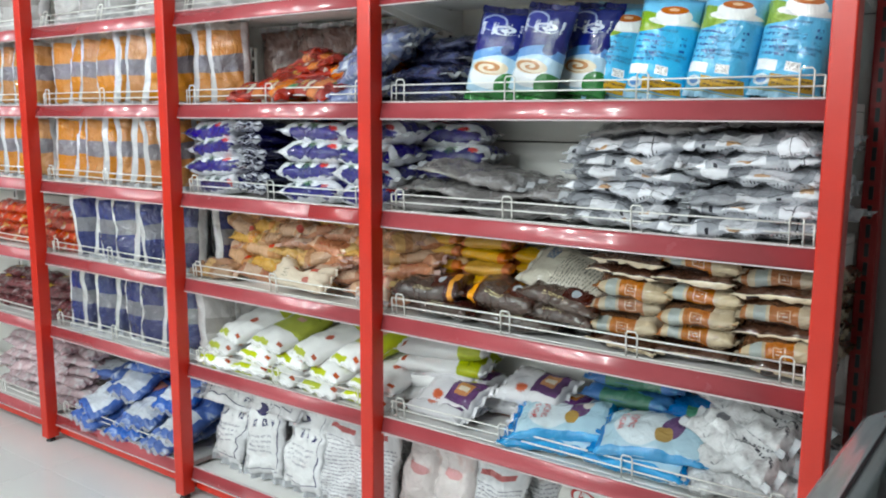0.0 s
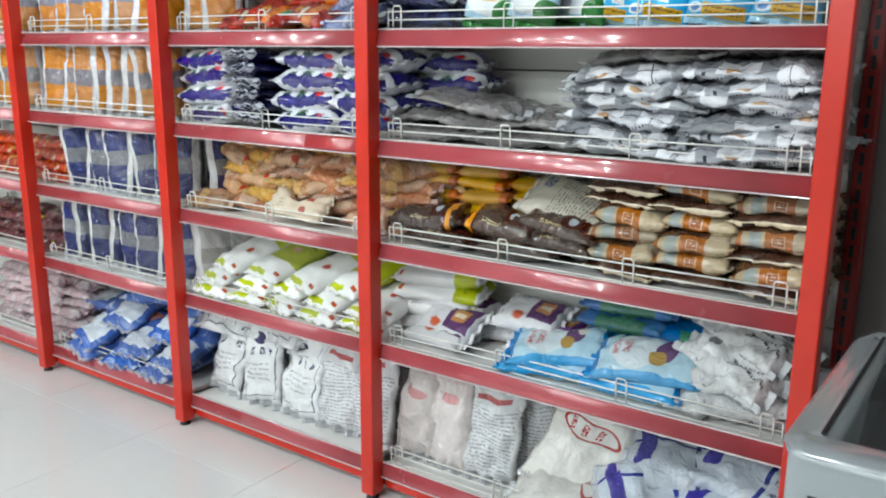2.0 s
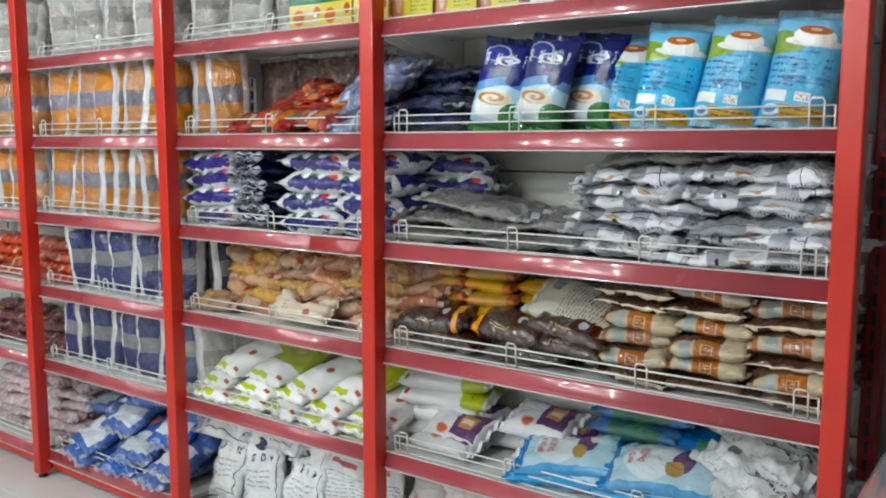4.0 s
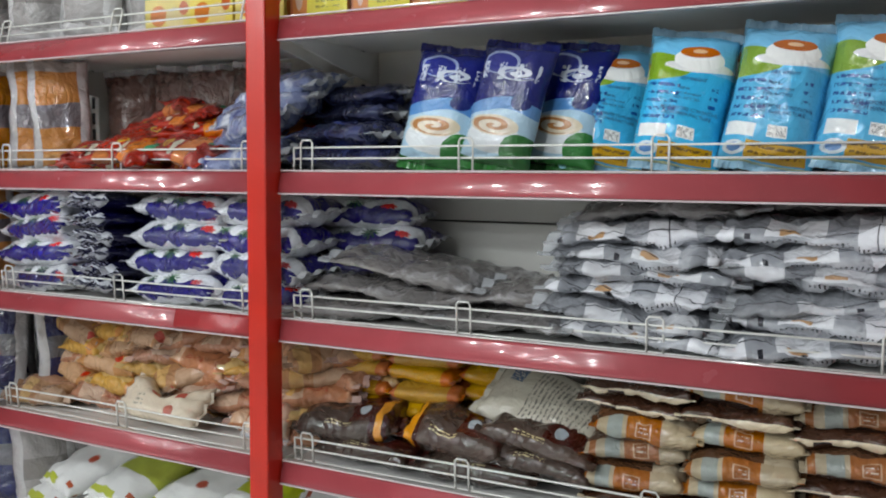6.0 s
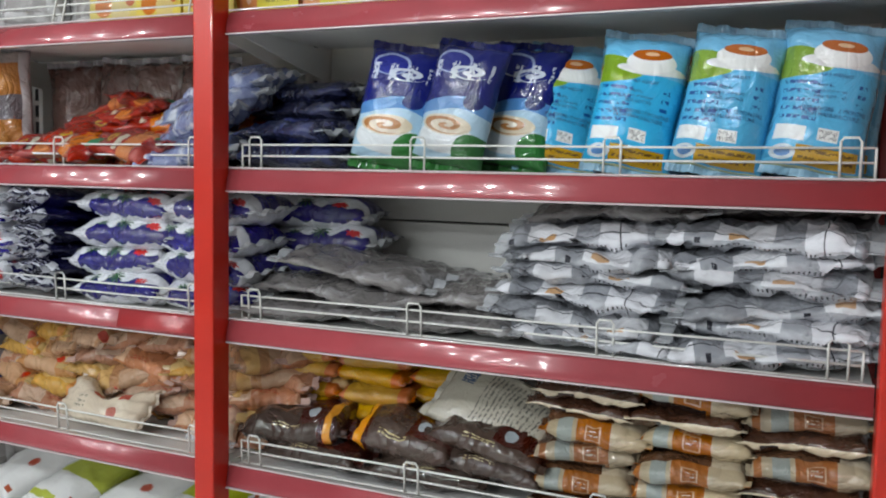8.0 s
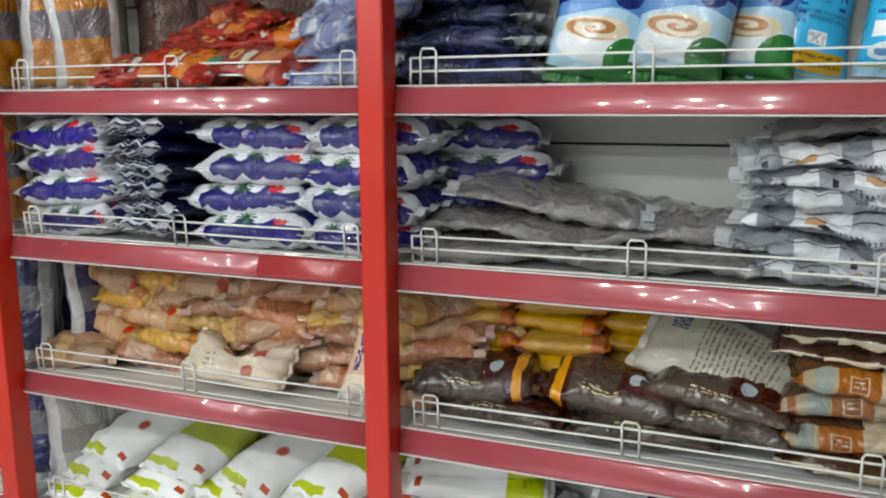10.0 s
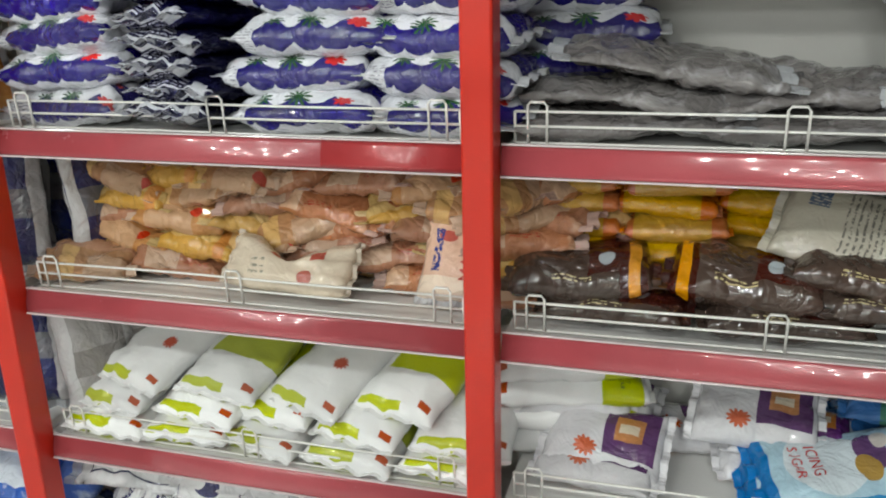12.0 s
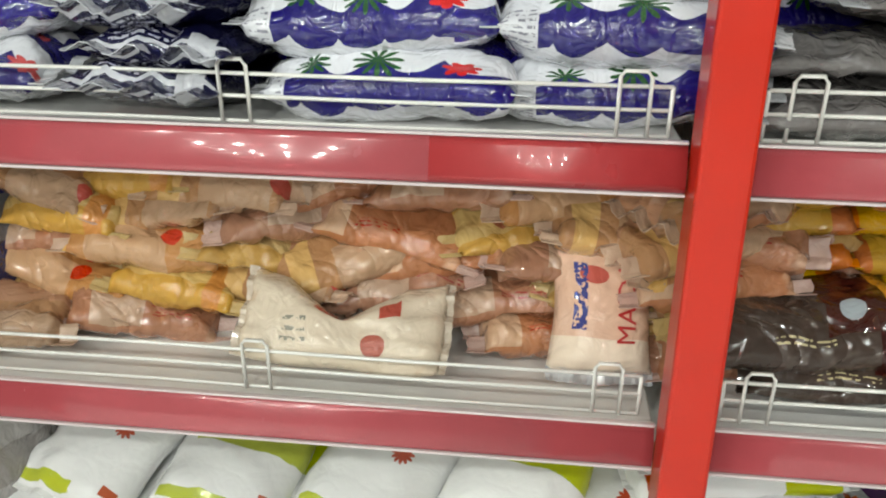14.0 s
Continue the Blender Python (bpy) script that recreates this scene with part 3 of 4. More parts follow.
for kind, level, xs in ((orange_tall, 4, (-3.20, -3.10, -3.0, -2.90, -2.80, -2.70, -2.60, -2.50)), (orange_tall, 3, (-3.20, -3.11, -2.99, -2.91, -2.81, -2.70, -2.62, -2.50)),
                        (navy_tall, 2, (-3.09, -3.01, -2.92, -2.83, -2.74, -2.65, -2.56, -2.48)), (navy_tall, 1, (-3.18, -3.10, -3.00, -2.90, -2.79, -2.68, -2.58, -2.49))):
    for n, x in enumerate(xs):
        kind.stand(x, 1.97 + j(0.012), LEVELS[level], 40 + j(32), 4 + j(4), j(6))
        if n % 2:
            kind.stand(x + 0.02, 2.13 + j(0.02), LEVELS[level], 34 + j(20), 3, j(3))
for x, y, yaw in ((-3.16, 1.98, 30), (-2.98, 1.97, 20), (-2.80, 1.98, 38), (-2.62, 1.98, 30), (-2.48, 1.98, 45), (-2.29, 1.98, 32), (-2.10, 1.97, 15), (-1.97, 2.06, 30), (-2.2, 2.12, 10)):
    grey_tall.stand(x, y, LEVELS[5], yaw, 5, j(5))
for x, y, yaw in ((-2.335, 1.99, 48), (-2.25, 2.0, 42)):
    orange_tall.stand(x, y, LEVELS[4], yaw, 4, j(4))
for x, y in ((-2.35, 2.09), (-2.31, 2.16)):
    navy_tall.stand(x, y, LEVELS[2], 76 + j(6), 4, 0)
navy_tall.stand(-2.345, 2.03, LEVELS[2], 80, 4, 0)
for x, y in ((-2.345, 1.98), (-2.315, 2.08), (-2.32, 2.16)):
    grey_tall.stand(x, y, LEVELS[1], 62 + j(10), 5, 0)
for n in range(5):
    orange_tall.stand(-3.44 - n * 0.11, 1.98, LEVELS[4], 40 + j(20), 4, j(4))
    orange_tall.stand(-3.44 - n * 0.11, 1.98, LEVELS[3], 40 + j(20), 4, j(4))

brown_tall = Kind("tall_brown_bag", "dark brown clear bag standing at the shelf back", "food bag", "tall brown bags", (0.25, 0.17, 0.07), printed("brown_film", (0.10, 0.06, 0.05), [("blot", (0.25, 0.22, 0.21), 10.0, 0.58), ("v", (0.3, 0.28, 0.27), 0.0, 0.12)], 0.16, 1.0, 0.8), seal=CLEAR, seed=43, crumple=0.01, plump=0.4)
for x, yaw in ((-2.15, 25), (-2.02, 12), (-1.89, 20), (-1.76, 6)):
    brown_tall.stand(x, 2.17, LEVELS[4], yaw, 4, j(5))

# navy and white sachet packs, stacked
petal = printed("navy_white_print", (0.012, 0.008, 0.15), [
    ("scallop_hi", (0.80, 0.81, 0.85), 0.15, 4.0, -0.09), ("scallop_lo", (0.74, 0.75, 0.80), -0.03, 5.2, 0.05), ("u", (0.72, 0.73, 0.77), -0.2, 0.13), ("lines", (0.25, 0.25, 0.3), -0.1, 0.12, -0.1, 0.1, 40, False),
    ("star", (0.02, 0.09, 0.02), 0.50, 0.12, 0.10, 0.085, 11, 0.1), ("star", (0.02, 0.09, 0.02), 0.24, 0.13, 0.08, 0.06, 9, 0.1), ("star", (0.62, 0.02, 0.02), 0.82, 0.10, 0.08, 0.05, 7, 0.6), ("box", (0.62, 0.63, 0.66), 0.6, 0.85, -0.12, -0.05),
    ("v", (0.012, 0.008, 0.15), 0.3, 1.0), ("box", (0.55, 0.02, 0.03), 0.3, 0.8, 0.36, 0.42), ("box", (0.7, 0.7, 0.74), 0.25, 0.85, 0.45, 0.6)], 0.12, 1.0, 0.7, wob=0.012, slide=0.25)
petal_pack = Kind("navy_white_pack", "shiny navy and white patterned pack in a neat stack", "food pack", "navy and white packs", (0.25, 0.17, 0.078), petal, seal=SILVER, seed=10, crumple=0.006, seal_w=0.016, variants=5, wrap=True)
dark_end = printed("dark_navy_film", (0.008, 0.008, 0.05), [("u", (0.55, 0.56, 0.6), 0.012, 0.022), ("box", (0.55, 0.56, 0.6), 0.0, 0.06, 0.1, 0.28), ("lines", (0.5, 0.5, 0.56), 0.03, 0.12, 0.35, 0.85, 30, True), ("blot", (0.45, 0.45, 0.5), 26.0, 0.68), ("box", (0.3, 0.02, 0.03), 0.2, 0.3, 0.4, 0.9)], 0.14, 0.9, 0.9)
edge_pack = Kind("navy_pack_end", "dark navy shiny pack lying with its end to the aisle", "food pack", "navy and white packs", (0.25, 0.17, 0.05), dark_end, seed=11, crumple=0.006, seal_w=0.02, variants=5)
for x, y in ((-2.255, 1.975), (-1.80, 1.975), (-1.565, 1.98)):
    for k in range(4):
        petal_pack.flat(x + j(0.02), y + j(0.012), LEVELS[3] + 0.001 + k * 0.060, j(7), 2 + j(3), j(4))
for k in range(6):
    edge_pack.flat(-2.03 + j(0.012), 2.0 + j(0.01), LEVELS[3] + 0.001 + k * 0.040, 90 + j(7), j(2), 3)
for k in range(4):
    petal_pack.flat(-1.40 + j(0.015), 2.12, LEVELS[3] + 0.001 + k * 0.058, 8 + j(6), 0, 2)
    if k < 3:
        petal_pack.flat(-1.72, 2.16, LEVELS[3] + 0.001 + k * 0.062, j(6))
        petal_pack.flat(-2.05, 2.17, LEVELS[3] + 0.001 + k * 0.062, j(6))

# peach packs of flour and gram, heaped
peach = printed("peach_print", (0.44, 0.22, 0.09), [("blot", (0.32, 0.20, 0.13), 9.0, 0.56), ("box", (0.50, 0.31, 0.18), 0.28, 0.8, -0.2, 0.3), ("ell", (0.5, 0.05, 0.03), 0.82, 0.22, 0.07, 0.10), ("box", (0.66, 0.40, 0.13), 0.0, 0.16, -1.0, 1.0), ("v", (0.5, 0.25, 0.13), 0.5, 1.0)], 0.13, 1.0, 0.85, fold=20.0, slide=0.6)
pinkish = printed("pink_flour_print", (0.38, 0.17, 0.09), [("blot", (0.52, 0.33, 0.22), 10.0, 0.56), ("box", (0.50, 0.33, 0.22), 0.1, 0.45, 0.02, 0.4), ("lines", (0.35, 0.04, 0.03), 0.5, 0.8, 0.1, 0.2, 26, False)], 0.13, 1.0, 0.85, fold=20.0, slide=0.5)
gram = printed("yellow_gram_print", (0.50, 0.29, 0.07), [("v", (0.55, 0.38, 0.15), 0.16, 0.5), ("blot", (0.60, 0.34, 0.14), 9.0, 0.6), ("u", (0.55, 0.25, 0.08), 0.86, 1.0), ("ell", (0.35, 0.12, 0.06), 0.4, 0.35, 0.13, 0.12)], 0.13, 1.0, 0.8, fold=20.0, slide=0.3)
flour = [Kind("flour_pack", text, "food pack", "heaped flour packs", size, m, seal=film(n + "_seal", c, 0.6), seed=s, crumple=0.009, seal_w=0.022, variants=5, wrap=True)
         for text, n, size, m, c, s in (("peach printed flour pack in a loose heap", "peach", (0.185, 0.125, 0.062), peach, (0.7, 0.5, 0.36), 12), ("pinkish flour pack in clear film in a heap", "pink", (0.18, 0.12, 0.058), pinkish, (0.66, 0.45, 0.38), 13), ("yellow gram flour pack in a loose heap", "gram", (0.155, 0.115, 0.055), gram, (0.66, 0.48, 0.2), 14))]
order = [0, 1, 0, 2, 0, 1, 1, 0, 2, 0, 1, 1, 2]
n = 0
for row in range(6):
    for c in range(7 if row < 5 else 5):
        kind = flour[order[n % 13]]
        n += 1
        if row == 0 and c in (2, 3, 4):
            back = 0.09
        else:
            back = 0.0
        kind.flat(-2.27 + c * 0.132 + (0.05 if row % 2 else 0) + j(0.02), 2.03 + back + row * 0.010 + j(0.015), LEVELS[2] + 0.001 + row * 0.041, j(20), 10 + j(10), j(15))
for row in range(5):
    for c in range(2):
        kind = flour[order[n % 13]]
        n += 1
        kind.flat(-1.44 + c * 0.10 + j(0.02) - row * 0.012, 2.02 + c * 0.06 + j(0.015), LEVELS[2] + 0.001 + row * 0.042, 30 + j(30), 6, j(10))
for c in range(6):
    for row in range(4):
        flour[(c + row) % 3].flat(-2.22 + c * 0.14, 2.16, LEVELS[2] + 0.001 + row * 0.05, j(10), 0, j(6))
flour[0].flat(-2.30, 1.965, LEVELS[2] + 0.001, 8, 12, -2)
cream = printed("cream_flour_print", (0.76, 0.64, 0.48), [("blot", (0.66, 0.47, 0.30), 9.0, 0.55), ("box", (0.5, 0.06, 0.03), 0.68, 0.78, 0.62, 0.86), ("lines", (0.3, 0.28, 0.22), 0.22, 0.34, 0.2, 0.55, 9, False), ("ell", (0.45, 0.1, 0.06), 0.66, 0.25, 0.06, 0.12), ("star", (0.5, 0.05, 0.03), 0.45, 0.80, 0.09, 0.12, 14, 0.8)], 0.2, 0.8, 0.5)
folded = Kind("folded_flour_pack", "cream flour pack sagging in the middle at the shelf front", "food pack", "", (0.225, 0.108, 0.055), cream, seal=film("cream_seal", (0.72, 0.62, 0.5), 0.7), variants=1, seed=15, crumple=0.007, bend=0.012, vee=0.042, seal_w=0.008)
folded.sit(-1.865, 1.945, LEVELS[2] - 0.014, 46, 2, 3)
maida_print = printed("maida_print", (0.66, 0.45, 0.34), [("u", (0.74, 0.62, 0.5), 0.0, 0.25), ("ell", (0.45, 0.12, 0.1), 0.72, 0.62, 0.07, 0.14), ("lines", (0.05, 0.06, 0.2), 0.3, 0.8, 0.66, 0.82, 3, False)], 0.2, 0.8, 0.5)
maida = Kind("maida_pack", "peach maida flour pack leaning on its side", "food pack", "", (0.15, 0.12, 0.055), maida_print, seal=CLEAR, variants=1, seed=16, pinch=0.02)
maida.letter("MAIDA", INK_RED, 0.52, 0.3, 0.03, False, "red printed word")
maida.stand(-1.575, 1.955, LEVELS[2] - 0.004, 4, 34, 3)

# white and green sugar packs
sugar_print = printed("white_green_print", (0.84, 0.84, 0.83), [("box", (0.46, 0.52, 0.015), 0.70, 0.96, 0.0, 0.55), ("box", (0.46, 0.52, 0.015), 0.015, 0.06, 0.4, 0.92), ("box", (0.46, 0.52, 0.015), 0.8, 1.0, 0.6, 0.9), ("star", (0.55, 0.07, 0.02), 0.38, 0.30, 0.06, 0.09, 12, 0.65), ("box", (0.45, 0.08, 0.02), 0.05, 0.10, 0.06, 0.18), ("box", (0.72, 0.4, 0.3), 0.78, 0.84, 0.2, 0.36)], 0.28, 0.5, 0.16, vary=0.03)
sugar_print_b = printed("green_panel_print", (0.83, 0.83, 0.82), [("box", (0.46, 0.52, 0.015), 0.30, 0.86, 0.0, 0.8), ("box", (0.72, 0.4, 0.3), 0.55, 0.63, 0.3, 0.55), ("lines", (0.12, 0.16, 0.01), 0.68, 0.8, 0.1, 0.7, 14, True), ("box", (0.46, 0.52, 0.015), 0.015, 0.06, 0.4, 0.92), ("box", (0.45, 0.08, 0.02), 0.05, 0.10, 0.06, 0.18)], 0.28, 0.5, 0.16, vary=0.03)
sugar = Kind("sugar_pack", "white sugar pack with lime green panels, stacked", "food pack", "stacked sugar packs", (0.28, 0.185, 0.074), sugar_print, seed=17, crumple=0.005, plump=0.42, seal_w=0.008, variants=4)
sugar_b = Kind("sugar_pack", "white sugar pack with a large lime green panel", "food pack", "stacked sugar packs", (0.28, 0.185, 0.074), sugar_print_b, seed=41, crumple=0.005, plump=0.42, seal_w=0.008, variants=4)
sugar.letter("BREAKFAST", INK_GREEN, 0.86, 0.28, 0.011)
sugar.letter("REFINED SUGAR", INK_GREEN, 0.82, 0.28, 0.011)
for c in range(5):
    for row in range(2):
        (sugar_b if (c + row) % 4 == 3 else sugar).flat(-2.27 + c * 0.172 + j(0.012) + row * 0.03, 2.03 + row * 0.012 + j(0.012), LEVELS[1] + 0.002 + row * 0.055, 84 + j(9), j(4), -8 - row * 4)
for c in range(4):
    (sugar_b if c in (1, 3) else sugar).flat(-2.18 + c * 0.178 + j(0.01), 2.05, LEVELS[1] + 0.112 + j(0.004), 74 + j(9), j(4), -17)
for row in range(4):
    sugar.flat(-1.40 + j(0.01), 2.09, LEVELS[1] + 0.002 + row * 0.05, 10 + j(8), 2, 0)

# grey sachets in clear bags
grey_film = printed("grey_sachet_film", (0.20, 0.185, 0.18), [("blot", (0.42, 0.41, 0.42), 11.0, 0.56), ("blot", (0.20, 0.19, 0.19), 18.0, 0.60), ("lines", (0.06, 0.06, 0.07), 0.25, 0.75, 0.5, 0.62, 6, False)], 0.16, 1.0, 0.9)
pale_sachet = printed("pale_sachet_film", (0.33, 0.34, 0.37), [("blot", (0.58, 0.59, 0.63), 9.0, 0.52), ("blot", (0.14, 0.14, 0.15), 22.0, 0.66), ("box", (0.78, 0.78, 0.82), 0.05, 0.26, -0.05, 0.10), ("box", (0.78, 0.78, 0.81), 0.42, 0.70, 0.01, 0.25), ("box", (0.76, 0.76, 0.8), 0.85, 1.1, -0.06, 0.3), ("box", (0.62, 0.38, 0.2), 0.48, 0.58, 0.03, 0.09), ("lines", (0.04, 0.04, 0.05), 0.4, 1.0, -0.07, -0.03, 40, True), ("v", (0.05, 0.05, 0.06), 0.075, 0.082), ("u", (0.05, 0.05, 0.06), 0.955, 0.962), ("box", (0.03, 0.03, 0.04), 0.32, 0.35, -0.02, 0.03)], 0.10, 1.0, 1.0, fold=18.0, wob=0.03, slide=0.7)
dull = Kind("grey_sachet_bag", "flat clear bag of grey sachets lying in a pile", "food bag", "grey sachet bags", (0.32, 0.24, 0.045), grey_film, seal=CLEAR, seed=18, crumple=0.009, seal_w=0.024, wrap=True)
pale = Kind("pale_sachet_bag", "crinkled clear bag of pale sachets in a tall pile", "food bag", "pale sachet bags", (0.305, 0.24, 0.048), pale_sachet, seal=CLEAR, seed=19, variants=6, plump=0.3, crumple=0.013, seal_w=0.024, wrap=True)
for x, y, z, yaw, rx, ry in ((-1.30, 2.0, 0, 4, 0, 0), (-1.29, 2.02, 0.04, -5, 3, 4), (-1.24, 2.03, 0.085, 6, 5, 8), (-1.02, 2.0, 0, -4, 0, 0), (-1.04, 2.05, 0.038, 8, 2, -5), (-1.28, 2.12, 0.01, 0, 0, 0), (-1.15, 2.13, 0.05, 10, 0, 0)):
    dull.flat(x, y, LEVELS[3] + 0.002 + z, yaw, rx, ry)
for k in range(6):
    pale.flat(-0.755 + j(0.015), 1.995 + j(0.01) + k * 0.006, LEVELS[3] + 0.002 + k * 0.036, j(12), 3 + j(4), j(5))
    pale.flat(-0.45 + j(0.015), 1.995 + j(0.01) + k * 0.006, LEVELS[3] + 0.002 + k * 0.038, j(10), 3 + j(4), j(5))
top_bag = Kind("lettered_sachet_bag", "clear bag of sachets with dark lettering on top of a pile", "food bag", "", (0.29, 0.21, 0.05), grey_film, seal=CLEAR, variants=1, seed=20, crumple=0.008)
top_bag.letter("sachets", INK_BLACK, 0.5, 0.42, 0.03, False, "dark printed word")
top_bag.put(pose(-0.46, 2.03, LEVELS[3] + 0.236, 12, 3, 182) @ pose(0, 0, 0))
dull.flat(-0.71, 2.06, LEVELS[3] + 0.222, -6, 4, -4)

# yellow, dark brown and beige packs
# the last layer turns the mustard underside dark brown, behind the front rim
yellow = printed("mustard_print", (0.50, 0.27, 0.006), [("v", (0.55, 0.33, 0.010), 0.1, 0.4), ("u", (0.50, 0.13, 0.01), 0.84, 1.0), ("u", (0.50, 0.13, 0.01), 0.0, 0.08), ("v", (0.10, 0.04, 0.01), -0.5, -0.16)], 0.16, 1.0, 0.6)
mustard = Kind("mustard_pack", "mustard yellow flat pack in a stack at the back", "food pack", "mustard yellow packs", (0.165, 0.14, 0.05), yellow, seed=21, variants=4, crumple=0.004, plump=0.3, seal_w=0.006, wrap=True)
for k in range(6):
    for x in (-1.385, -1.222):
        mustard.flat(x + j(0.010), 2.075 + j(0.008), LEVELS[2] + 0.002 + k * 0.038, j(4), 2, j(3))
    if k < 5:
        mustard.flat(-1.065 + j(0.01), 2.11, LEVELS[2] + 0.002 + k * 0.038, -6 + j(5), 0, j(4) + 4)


def brown_pack_print(name, ribbon):
    return printed(name, (0.060, 0.040, 0.031), [("box", (0.05, 0.008, 0.005), 0.55, 1.0, 0.12, 1.0), ("blot", (0.07, 0.042, 0.034), 9.0, 0.55), ("u", (0.045, 0.007, 0.004), ribbon - 0.06, ribbon + 0.13), ("u", (0.62, 0.26, 0.008), ribbon, ribbon + 0.08), ("lines", (0.55, 0.47, 0.26), 0.30, 0.58, 0.05, 0.11, 34, False), ("ell", (0.40, 0.45, 0.48), 0.68, 0.30, 0.06, 0.09), ("v", (0.05, 0.03, 0.02), -0.6, -0.1)], 0.10, 1.0, 0.85, fold=16.0)


dark = [Kind("dark_brown_pack", "dark brown glossy pack with an orange ribbon lying flat", "food pack", "dark brown packs", (0.225, 0.16, t), brown_pack_print(name, ribbon), seed=sd, variants=3, crumple=0.007, wrap=True)
        for name, ribbon, t, sd in (("brown_print_ribbon_at_end", 0.84, 0.085, 22), ("brown_print_ribbon_at_start", 0.06, 0.085, 47), ("brown_print_plain", -0.5, 0.06, 48))]
for which, x, y, z, yaw, rx, ry in ((2, -1.30, 1.975, 0, -4, 3, 0), (2, -1.05, 1.975, 0, 3, 3, 0), (2, -0.93, 2.06, 0.0, 2, 0, 0), (0, -1.355, 1.985, 0.040, 4, 8, -5), (1, -1.105, 1.985, 0.044, -5, 8, 3), (2, -0.925, 1.98, 0.034, -4, 6, 5), (2, -0.925, 1.985, 0.078, -7, 10, 8),
                                    (2, -1.2, 2.14, 0.0, 0, 0, 0), (2, -0.95, 2.14, 0.05, 0, 0, 0)):
    dark[which].flat(x, y, LEVELS[2] + 0.002 + z, yaw, rx, ry)
beige_back = printed("beige_back_print", (0.46, 0.43, 0.35), [("lines", (0.16, 0.15, 0.13), 0.35, 0.9, 0.15, 0.85, 26, True), ("box", (0.08, 0.12, 0.2), 0.12, 0.24, 0.55, 0.8), ("lines", (0.5, 0.48, 0.42), 0.12, 0.24, 0.55, 0.8, 30, False)], 0.18, 0.9, 0.4)
tilted = Kind("beige_pack", "beige lettered pack lying slanted on dark packs", "food pack", "", (0.25, 0.17, 0.06), beige_back, variants=1, seed=23, crumple=0.005)
tilted.flat(-0.94, 2.03, LEVELS[2] + 0.125, -10, 40, 16)
trust = printed("cream_brown_print", (0.43, 0.35, 0.23), [("u", (0.30, 0.33, 0.30), 0.16, 0.30), ("u", (0.33, 0.11, 0.018), 0.34, 0.68), ("box", (0.55, 0.36, 0.2), 0.43, 0.59, -0.03, 0.07), ("box", (0.28, 0.09, 0.015), 0.445, 0.575, -0.022, 0.06), ("lines", (0.6, 0.5, 0.36), 0.46, 0.56, 0.005, 0.035, 34, False), ("box", (0.03, 0.022, 0.02), 0.02, 0.64, -0.5, -0.055), ("box", (0.33, 0.11, 0.018), 0.0, 0.07, -1.0, 0.3), ("lines", (0.1, 0.08, 0.06), 0.72, 0.95, -0.08, -0.04, 60, False), ("v", (0.10, 0.045, 0.02), 0.15, 1.0), ("box", (0.5, 0.42, 0.3), 0.7, 1.0, 0.15, 0.5)], 0.14, 1.0, 0.65, wob=0.012, slide=0.12)
choco = printed("brown_cream_print", (0.060, 0.026, 0.015), [("v", (0.60, 0.51, 0.36), -0.05, 0.012), ("box", (0.03, 0.02, 0.02), 0.25, 0.4, -0.05, -0.01), ("ell", (0.28, 0.07, 0.02), 0.7, 0.4, 0.12, 0.16), ("blot", (0.12, 0.065, 0.04), 12.0, 0.6)], 0.14, 1.0, 0.65, wob=0.02, slide=0.3)
cream_pack = Kind("cream_brown_pack", "cream and brown glossy pack in a tight stack", "food pack", "cream and brown packs", (0.182, 0.155, 0.062), trust, seed=24, variants=5, crumple=0.005, wrap=True, seal_w=0.008)
choco_pack = Kind("brown_cream_pack", "dark brown pack with a cream edge in a stack", "food pack", "cream and brown packs", (0.185, 0.155, 0.045), choco, seed=25, variants=5, crumple=0.007, wrap=True, seal_w=0.008)
for x, pattern in ((-0.745, "bcccbb"), (-0.565, "bcccbc"), (-0.385, "bcbcbc")):
    z = 0.002
    for ch in pattern:
        kind = cream_pack if ch == "c" else choco_pack
        kind.flat(x + j(0.012), 1.985 + j(0.014), LEVELS[2] + z, j(7), 3 + j(4), j(5))
        z += 0.046 if ch == "c" else 0.033
    for k in range(5):
        cream_pack.flat(x + j(0.01), 2.14, LEVELS[2] + 0.002 + k * 0.044, j(6))

# purple, icing sugar and printed white bags
purple = printed("white_purple_print", (0.70, 0.69, 0.71), [("box", (0.10, 0.03, 0.13), 0.5, 0.95, 0.25, 1.0), ("box", (0.5, 0.2, 0.06), 0.6, 0.84, 0.45, 0.8), ("box", (0.7, 0.6, 0.45), 0.64, 0.8, 0.55, 0.68), ("star", (0.6, 0.10, 0.02), 0.36, 0.28, 0.10, 0.13, 12, 0.65)], 0.24, 0.7, 0.5)
purple_pack = Kind("white_purple_pack", "white pack with a purple and orange panel lying flat", "food pack", "white and purple packs", (0.20, 0.15, 0.06), purple, seed=26, crumple=0.006)
for x, y, z, yaw, rx, ry in ((-1.32, 1.985, 0, -6, 6, 0), (-1.31, 2.01, 0.035, -6, 30, 2), (-1.38, 2.09, 0.09, 8, 20, 4), (-1.33, 2.13, 0.0, 20, 0, 0), (-1.02, 2.07, 0.0, 10, 0, 0), (-1.0, 2.07, 0.05, -8, 8, 0), (-1.06, 2.07, 0.09, -6, 28, 0), (-1.18, 2.14, 0.0, 12, 0, 0), (-1.33, 2.12, 0.05, -10, 6, 0)):
    purple_pack.flat(x, y, LEVELS[1] + 0.002 + z, yaw, rx, ry)
